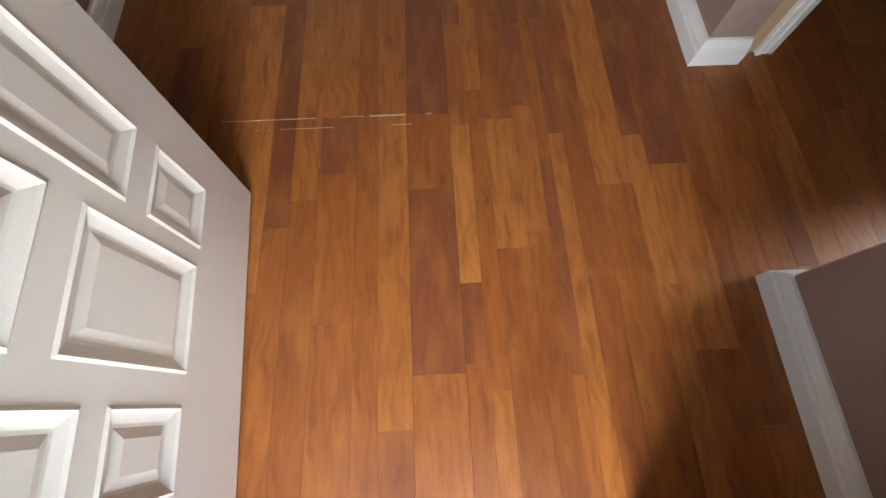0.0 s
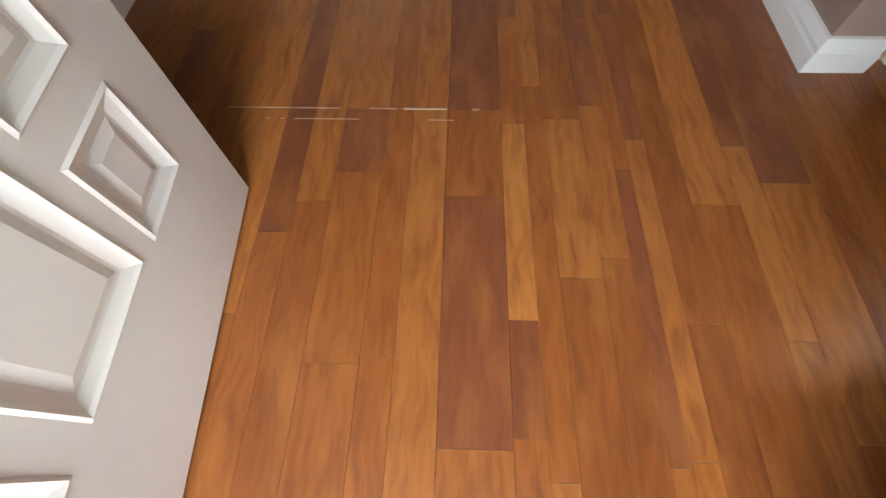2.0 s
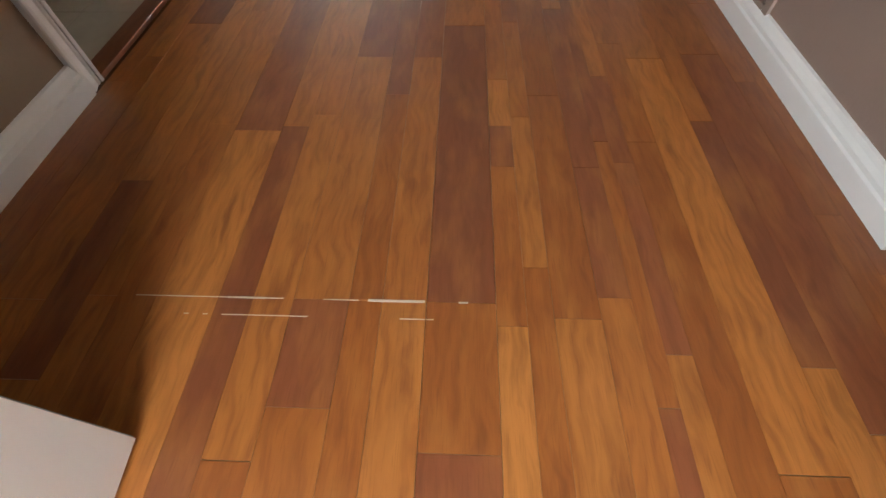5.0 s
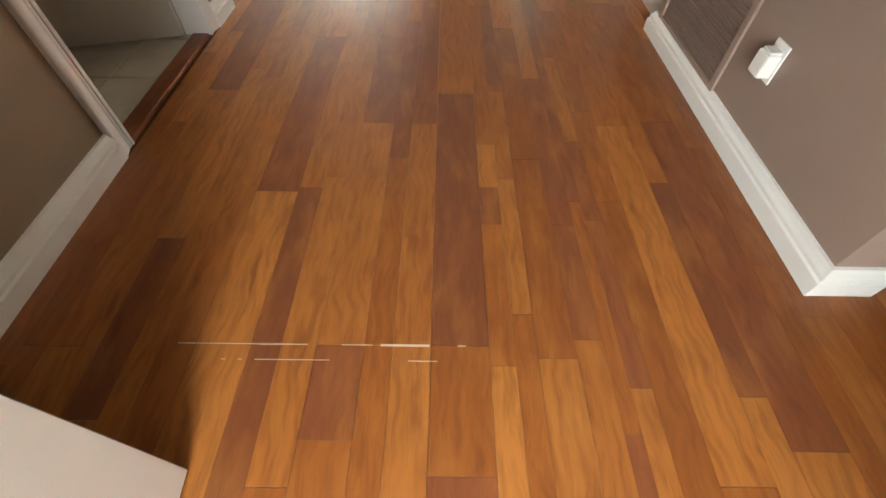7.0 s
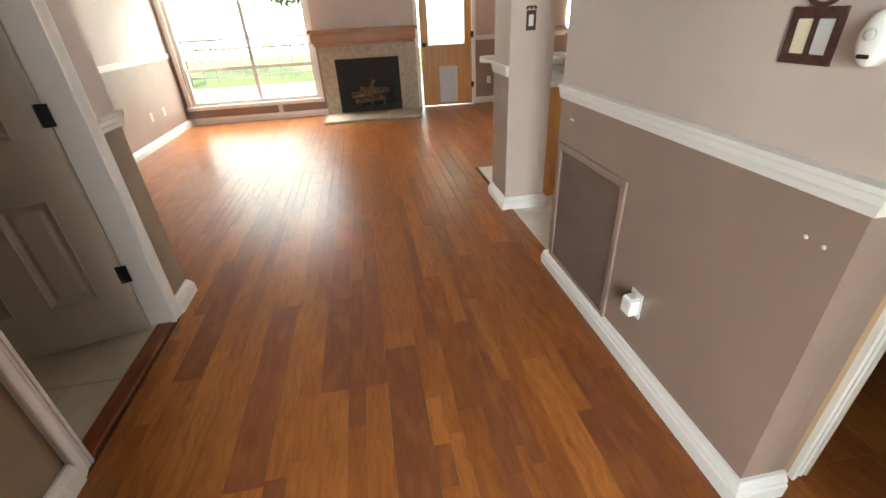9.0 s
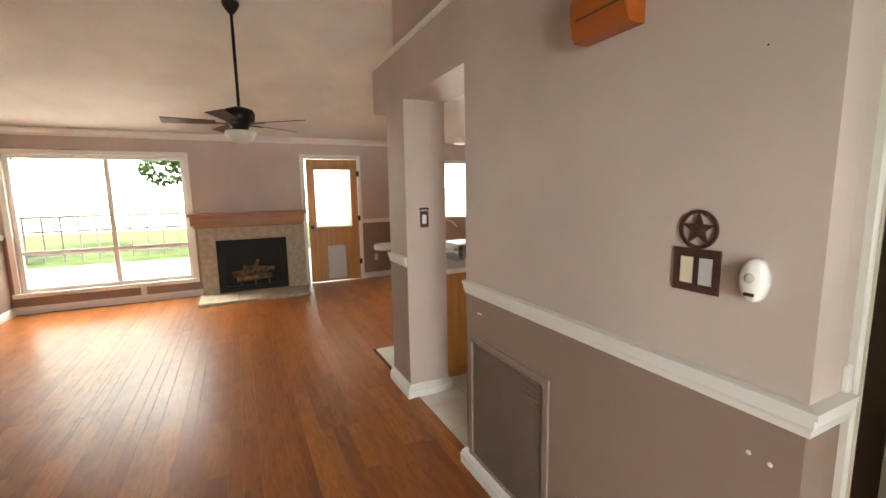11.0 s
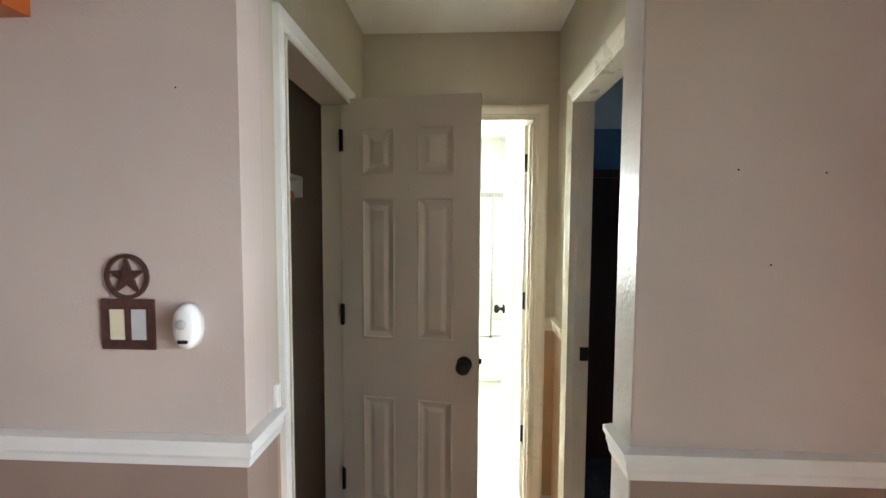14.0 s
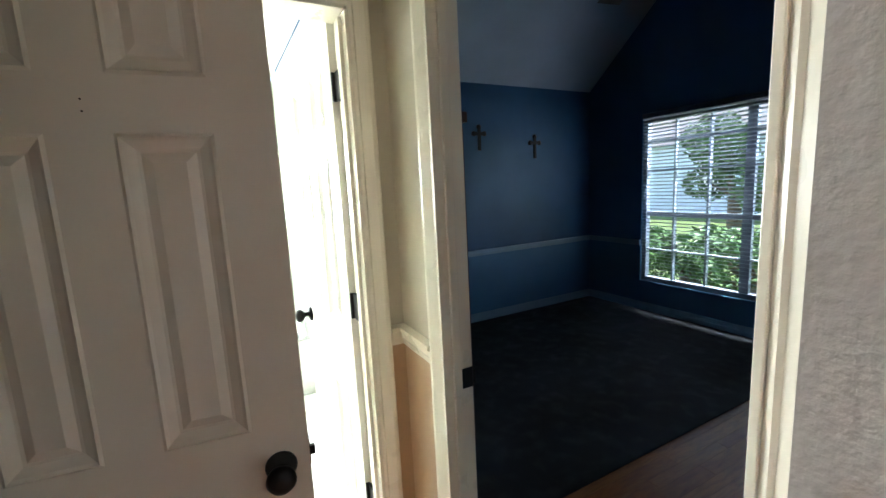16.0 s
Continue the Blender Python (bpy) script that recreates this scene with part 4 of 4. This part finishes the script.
se = empty("shower_enclosure", pose(4.13, 0.2, 0.42))
o = boxes("frame", [((-0.015, -0.95, 1.34), (0.015, 0.99, 1.38)), ((-0.015, -0.95, 0), (0.015, -0.92, 1.34)), ((-0.015, 0.96, 0), (0.015, 0.99, 1.34)), ((-0.012, -0.78, 0.0), (0.012, -0.755, 1.34)), ((-0.012, -0.95, 0.0), (0.012, 0.99, 0.02))], M_STEEL, se)
o.matrix_parent_inverse = Matrix()
o = boxes("pane", [((-0.003, -0.755, 0.02), (0.003, 0.96, 1.34))], M_FROST, se)
o.matrix_parent_inverse = Matrix()
o.visible_shadow = False
tagged(se, "steel-framed frosted glass shower screen on the tub", "shower screen")

# ---- bedroom things ----
ar = empty("wardrobe", pose(2.76, -1.32, 0.012))
boxes("body", [((0, 0, 0.06), (0.75, 0.42, 1.78)), ((0.02, 0.02, 0.0), (0.73, 0.40, 0.06)), ((-0.02, -0.02, 1.78), (0.77, 0.42, 1.83))], M_WALNUT, ar, 0.005).matrix_parent_inverse = Matrix()
for a, b in ((0.02, 0.37), (0.38, 0.73)):
    boxes("door", [((a, -0.018, 0.08), (b, -0.001, 0.92)), ((a, -0.018, 0.94), (b, -0.001, 1.76))], M_WALNUT, ar, 0.004).matrix_parent_inverse = Matrix()
tagged(ar, "tall dark wooden wardrobe on the charcoal carpet", "wardrobe")


def cross(y, z):
    bm = bmesh.new()
    add_box(bm, (-0.018, -0.018, -0.14), (-0.001, 0.018, 0.1), 0, 0.004)
    add_box(bm, (-0.0175, -0.065, 0.015), (-0.0015, 0.065, 0.05), 0, 0.004)
    for yy, zz in ((0, 0.1), (0.065, 0.032), (-0.065, 0.032)):
        add_lathe(bm, [(0.026, 0.001), (0.026, 0.012), (0.01, 0.018)], pose(0, yy, zz, 0, -90, 0), 14)
    tagged(done(bm, "wall_cross", M_BLACK, None, pose(4.75, y, z)), "dark iron decorative cross on the navy wall", "cross", "wall crosses")


cross(-2.73, 1.985), cross(-3.475, 1.895)
structure(boxes("floor_carpet", [((2.33, -4.345, -0.001), (4.745, -0.84, 0.012))], M_CARPET, bevel=0.004), "charcoal shag carpet", "carpet")

# ---- floors ----
structure(boxes("floor", [((-2.75, YF, -0.05), (1.09, 7.0, -0.012)), ((1.09, -0.82, -0.05), (2.33, 1.6, -0.012)), ((1.14, -4.4, -0.05), (4.8, -0.82, -0.012)), ((1.09, 2.84, -0.05), (5.25, 7.0, -0.012)), ((-0.44, -1.5, -0.05), (0.52, YF, -0.002))], M_SUB), "dark subfloor under cherry planks", "floor")
FLOOR = bpy.data.objects["floor"]


def plank_mesh(name, mat):
    bm = bmesh.new()
    add_box(bm, (0, 0, -0.012), (1, 1, 0))
    for v in bm.verts:
        if v.co.z > -0.001:
            v.co.x = min(max(v.co.x, 0.004), 0.996)
            v.co.y = min(max(v.co.y, 0.0007), 0.9993)
    me = bpy.data.meshes.new(name)
    bmesh.ops.recalc_face_normals(bm, faces=bm.faces[:])
    bm.to_mesh(me)
    bm.free()
    me.materials.append(mat)
    return me


PM = {0: plank_mesh("plank", M_PLANK), 1: plank_mesh("plank", M_PLANK_LIGHT), 2: plank_mesh("plank", M_PLANK_DARK)}
rng = random.Random(7)
edges = [-0.575, -0.44, -0.365, -0.278, -0.16, -0.09, 0.003, 0.148, 0.21, 0.265, 0.361, 0.43, 0.47, 0.52, 0.60, 0.715, 0.78]
x = -0.575
while x > XL + 0.05:
    x = max(XL, x - rng.choice((0.065, 0.085, 0.125)))
    edges.insert(0, x)
x = 0.78
while x < XR - 0.03:
    x = min(XR + 0.05, x + rng.choice((0.065, 0.085, 0.125)))
    edges.append(x)
# joints of the columns by the door: start of each column, in metres along the hall
JOINTS = {-0.575: [(-0.60, 1), (0.53, 2)], -0.44: [(-0.398, 2), (0.55, 0)], -0.365: [(-0.31, 0), (0.6, 0)], -0.278: [(-0.70, 0), (-0.22, 2), (0.0, 0), (0.9, 2)],
          -0.16: [(-0.683, 0), (0.0, 0), (0.7, 2)], -0.09: [(-0.985, 0), (0.0, 0), (0.9, 2)], 0.003: [(-0.85, 2), (-0.287, 0), (0.0, 2), (1.1, 0)],
          0.148: [(-0.83, 2), (-0.60, 1), (-0.05, 0), (0.40, 2), (0.56, 1), (0.78, 0)], 0.21: [(-0.9, 0), (0.09, 0), (0.6, 0)], 0.265: [(-0.5, 0), (-0.03, 0), (0.7, 0)],
          0.361: [(-0.45, 0), (0.02, 2), (0.4, 2)], 0.43: [(-0.87, 2), (-0.2, 0), (0.5, 2)], 0.47: [(-1.19, 1), (-0.86, 0), (-0.1, 2), (0.42, 2), (0.8, 0)], 0.52: [(-0.6, 0), (0.5, 0)], 0.60: [(-0.3, 1), (0.9, 0)]}
rest_v, rest_f = [], []


def rest_plank(x0, x1, y0, y1):
    g = 0.0007
    n = len(rest_v)
    rest_v.extend([(x0, y0, -0.006), (x1, y0, -0.006), (x1, y1, -0.006), (x0, y1, -0.006), (x0 + g, y0 + g, 0), (x1 - g, y0 + g, 0), (x1 - g, y1 - g, 0), (x0 + g, y1 - g, 0)])
    rest_f.extend([(n + 4, n + 5, n + 6, n + 7), (n, n + 1, n + 5, n + 4), (n + 1, n + 2, n + 6, n + 5), (n + 2, n + 3, n + 7, n + 6), (n + 3, n, n + 4, n + 7)])


def one_plank(x0, x1, y0, y1, tone):
    ob = new("plank", PM[tone])
    ob.parent = FLOOR
    ob.matrix_basis = Matrix.Translation((x0, y0, 0)) @ Matrix.Diagonal((x1 - x0, y1 - y0, 1, 1))


for x0, x1 in zip(edges, edges[1:]):
    known = JOINTS.get(x0, [])
    cuts = [(YF, 0)] + known
    y = cuts[-1][0] if known else YF + rng.uniform(0.1, 0.8)
    if not known:
        cuts.append((y, rng.choice((0, 0, 0, 1, 2))))
    while y < 6.8:
        y += rng.uniform(0.45, 1.3)
        cuts.append((y, rng.choice((0, 0, 0, 0, 1, 2))))
    for (a, tone), (b, _) in zip(cuts, cuts[1:] + [(6.93, 0)]):
        b = min(b, 6.93)
        if b - a < 0.02:
            continue
        if a < 2.4:
            one_plank(x0, x1, a, b, tone)
        else:
            rest_plank(x0, x1, a, b)


def fill(xa, xb, ya, yb):
    x = xa
    while x < xb - 0.005:
        x1 = min(xb, x + rng.choice((0.065, 0.085, 0.125)))
        y = ya - rng.uniform(0, 0.7)
        while y < yb:
            y1 = y + rng.uniform(0.45, 1.3)
            if y1 > ya:
                rest_plank(x, x1, max(y, ya), min(y1, yb))
            y = y1
        x = x1


fill(-2.7, edges[0], 1.84, 6.93)
fill(edges[-1], 2.33, -0.76, 0.22)
fill(1.2, 2.2, 0.22, 0.95)
fill(edges[-1], 5.2, 3.55, 6.93)
fill(1.2, 2.33, -4.35, -0.76)
me = bpy.data.meshes.new("plank_rest")
me.from_pydata(rest_v, [], rest_f)
me.materials.append(M_PLANK)
rest = new("plank_rest", me)
rest.parent = FLOOR
rest["kind"] = "stuff"

# pale scratches along the joint line
bm = bmesh.new()
for a, b, w in ((-0.62, -0.30, 0.0022), (-0.42, -0.34, 0.004), (-0.215, -0.14, 0.002), (-0.12, 0.0, 0.0055), (0.07, 0.09, 0.004)):
    add_box(bm, (a, -w / 2, 0.0), (b, w / 2, 0.0009))
for a, b in ((-0.5, -0.49), (-0.46, -0.45), (-0.42, -0.24), (-0.05, 0.02)):
    add_box(bm, (a, -0.041, 0.0), (b, -0.039, 0.0008))
tagged(done(bm, "floor_scratch", plain("scratch_white", (0.60, 0.46, 0.36), 0.6)), "pale scratches across the cherry floor", "scratch", kind="structure")


def tiles(name, label, x0, x1, y0, y1, size, mat, z):
    base = structure(boxes(name, [((x0, y0, -0.05), (x1, y1, z - 0.003))], M_GROUT), label, "floor")
    bm = bmesh.new()
    add_box(bm, (0.002, 0.002, -0.006), (size - 0.002, size - 0.002, 0), 0, 0.0015)
    me = bpy.data.meshes.new("tile")
    bm.to_mesh(me)
    bm.free()
    me.materials.append(mat)
    ny, nx = int(math.ceil((y1 - y0) / size)), int(math.ceil((x1 - x0) / size))
    for i in range(nx):
        for j in range(ny):
            sx, sy = min(1, (x1 - x0 - i * size) / size), min(1, (y1 - y0 - j * size) / size)
            if sx < 0.05 or sy < 0.05:
                continue
            t = new("tile", me)
            t.parent = base
            t.matrix_basis = Matrix.Translation((x0 + i * size, y0 + j * size, z)) @ Matrix.Diagonal((sx, sy, 1, 1))


tiles("floor_tile_room", "cream tile floor", -2.7, -1.165, 0.2, 1.74, 0.33, M_TILE, 0.0)
tiles("floor_kitchen", "white kitchen tile floor", 1.087, 5.2, 1.655, 3.55, 0.33, M_WTILE, 0.0)
tiles("floor_bathroom", "white bathroom tile floor", 2.331, 4.1, -0.76, 1.2, 0.30, M_WTILE, 0.0)
structure(boxes("trim_threshold", [((-1.165, 0.765, -0.01), (-1.09, 1.57, 0.008))], M_PLANK_DARK, bevel=0.003), "dark wood threshold strip", "trim")
structure(boxes("trim_kitchen_edge", [((1.03, 1.69, -0.01), (1.088, 2.47, 0.006))], M_PLANK, bevel=0.003), "wood edge strip at the kitchen tiles", "trim")

# ---- outdoors ----
structure(boxes("ground", [((-150, -150, -0.4), (150, 150, -0.12))], M_GRASS), "sunlit lawn reaching the horizon", "ground")
structure(boxes("pavement", [((-6, 7.1, -0.119), (7, 12.0, -0.06))], plain("pale_concrete", (0.62, 0.60, 0.56), 0.8, 0, 0.1, 5)), "sunlit pale concrete patio", "pavement")
# emissive sheet added past the trees: brightens the window view and floor reflections
glow, gnt, gb = nodes_of("backdrop_glow_white")
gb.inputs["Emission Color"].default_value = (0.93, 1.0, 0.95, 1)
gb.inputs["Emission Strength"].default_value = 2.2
structure(boxes("backdrop", [((-30, 24, -0.12), (30, 24.1, 13))], glow), "glowing pale sheet added beyond the garden to brighten the window", "backdrop")
# second emissive sheet, bluish, added so the bedroom window looks bright
glow2, gnt, gb = nodes_of("backdrop_glow_blue")
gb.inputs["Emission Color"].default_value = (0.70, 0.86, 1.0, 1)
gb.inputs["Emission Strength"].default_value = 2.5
structure(boxes("backdrop", [((-20, -26.1, -0.12), (30, -26, 12))], glow2), "glowing pale blue sheet added beyond the street to brighten the window", "backdrop")
fe = empty("garden_fence", pose(0, 13.5, -0.12))
bm = bmesh.new()
for i in range(60):
    xx = -12 + i * 0.36
    add_box(bm, (xx, 0, 0), (xx + 0.035, 0.035, 1.15))
add_box(bm, (-12, -0.01, 1.1), (9.6, 0.045, 1.16))
add_box(bm, (-12, -0.01, 0.15), (9.6, 0.045, 0.2))
o = done(bm, "picket", M_FENCE)
o.parent = fe
o["kind"] = "stuff"
tagged(fe, "slim grey railing fence on the lawn", "fence")


def foliage(name, label, category, m, blobs, n, leaf, trunk=None, seed=1):
    r = np.random.RandomState(seed)
    root = empty(name, m)
    if trunk:
        bm = bmesh.new()
        h = trunk
        add_cyl(bm, (0, 0, 0), (0.05, 0, h), 0.16, 0.10, 10)
        for b in blobs:
            add_cyl(bm, (0.05, 0, h * 0.9), b[:3], 0.06, 0.015, 6)
        o = done(bm, "trunk", M_BARK)
        o.parent = root
    vs, fs = [], []
    for _ in range(n):
        b = blobs[r.randint(len(blobs))]
        d = r.normal(size=3)
        d /= np.linalg.norm(d)
        c = np.array(b[:3]) + d * b[3] * r.uniform(0.45, 1.0) ** 0.5 * np.array((1, 1, 0.8))
        u, v = r.normal(size=3), r.normal(size=3)
        u *= leaf / np.linalg.norm(u)
        v *= leaf * 0.6 / np.linalg.norm(v)
        k = len(vs)
        vs.extend([tuple(c - u), tuple(c + v), tuple(c + u), tuple(c - v)])
        fs.append((k, k + 1, k + 2, k + 3))
    me = bpy.data.meshes.new("leaves")
    me.from_pydata(vs, [], fs)
    me.materials.append(M_LEAF)
    o = new("leaves", me)
    o.parent = root
    o["kind"] = "stuff"
    return tagged(root, label, category)


for i, (x, y) in enumerate(((-4.5, 11.5), (-1.2, 15.5), (3.0, 12.0), (-8.0, 16.0))):
    r = random.Random(i)
    bl = [(r.uniform(-1.3, 1.3), r.uniform(-1.3, 1.3), r.uniform(2.4, 4.6), r.uniform(0.6, 1.1)) for _ in range(9)]
    foliage("garden_tree", "leafy green garden tree", "tree", pose(x, y, -0.12), bl, 5000, 0.09, 2.4, i)
for i in range(5):
    r = random.Random(20 + i)
    bl = [(r.uniform(-0.6, 0.6), r.uniform(-0.2, 0.2), r.uniform(0.25, 0.75), r.uniform(0.25, 0.4)) for _ in range(7)]
    foliage("garden_bush", "green garden bush under the window", "bush", pose(1.6 + i * 0.9, -5.6 - 0.2 * (i % 2), -0.12), bl, 1800, 0.05, 0.3, 30 + i)
for i, x in enumerate((2.2, 5.4)):
    r = random.Random(40 + i)
    bl = [(r.uniform(-0.9, 0.9), r.uniform(-0.6, 0.6), r.uniform(1.2, 2.6), r.uniform(0.4, 0.7)) for _ in range(7)]
    foliage("garden_tree", "small leafy tree before the neighbouring house", "tree", pose(x, -9.0, -0.12), bl, 3000, 0.07, 1.3, 50 + i)
ho = empty("neighbour_house", pose(6, -16, -0.12))
o = boxes("wall", [((-8, -6, 0), (8, 0, 2.8))], M_SIDING, ho)
o.matrix_parent_inverse = Matrix()
bm = bmesh.new()
v = [bm.verts.new(p) for p in ((-8.5, 0.5, 2.7), (8.5, 0.5, 2.7), (8.5, -6.5, 2.7), (-8.5, -6.5, 2.7), (-6, -3, 5.0), (6, -3, 5.0))]
for f in ((0, 1, 5, 4), (2, 3, 4, 5), (1, 2, 5), (3, 0, 4), (0, 3, 2, 1)):
    bm.faces.new([v[i] for i in f])
o = done(bm, "roof", M_ROOF)
o.parent = ho
for x in (-5, -1.5, 3):
    o = boxes("window", [((x, -0.02, 0.9), (x + 1.2, 0.03, 2.1)), ((x + 0.57, 0.03, 0.9), (x + 0.63, 0.05, 2.1))], M_TRIM, ho)
    o.matrix_parent_inverse = Matrix()
tagged(ho, "pale blue neighbouring house with grey roof", "house")
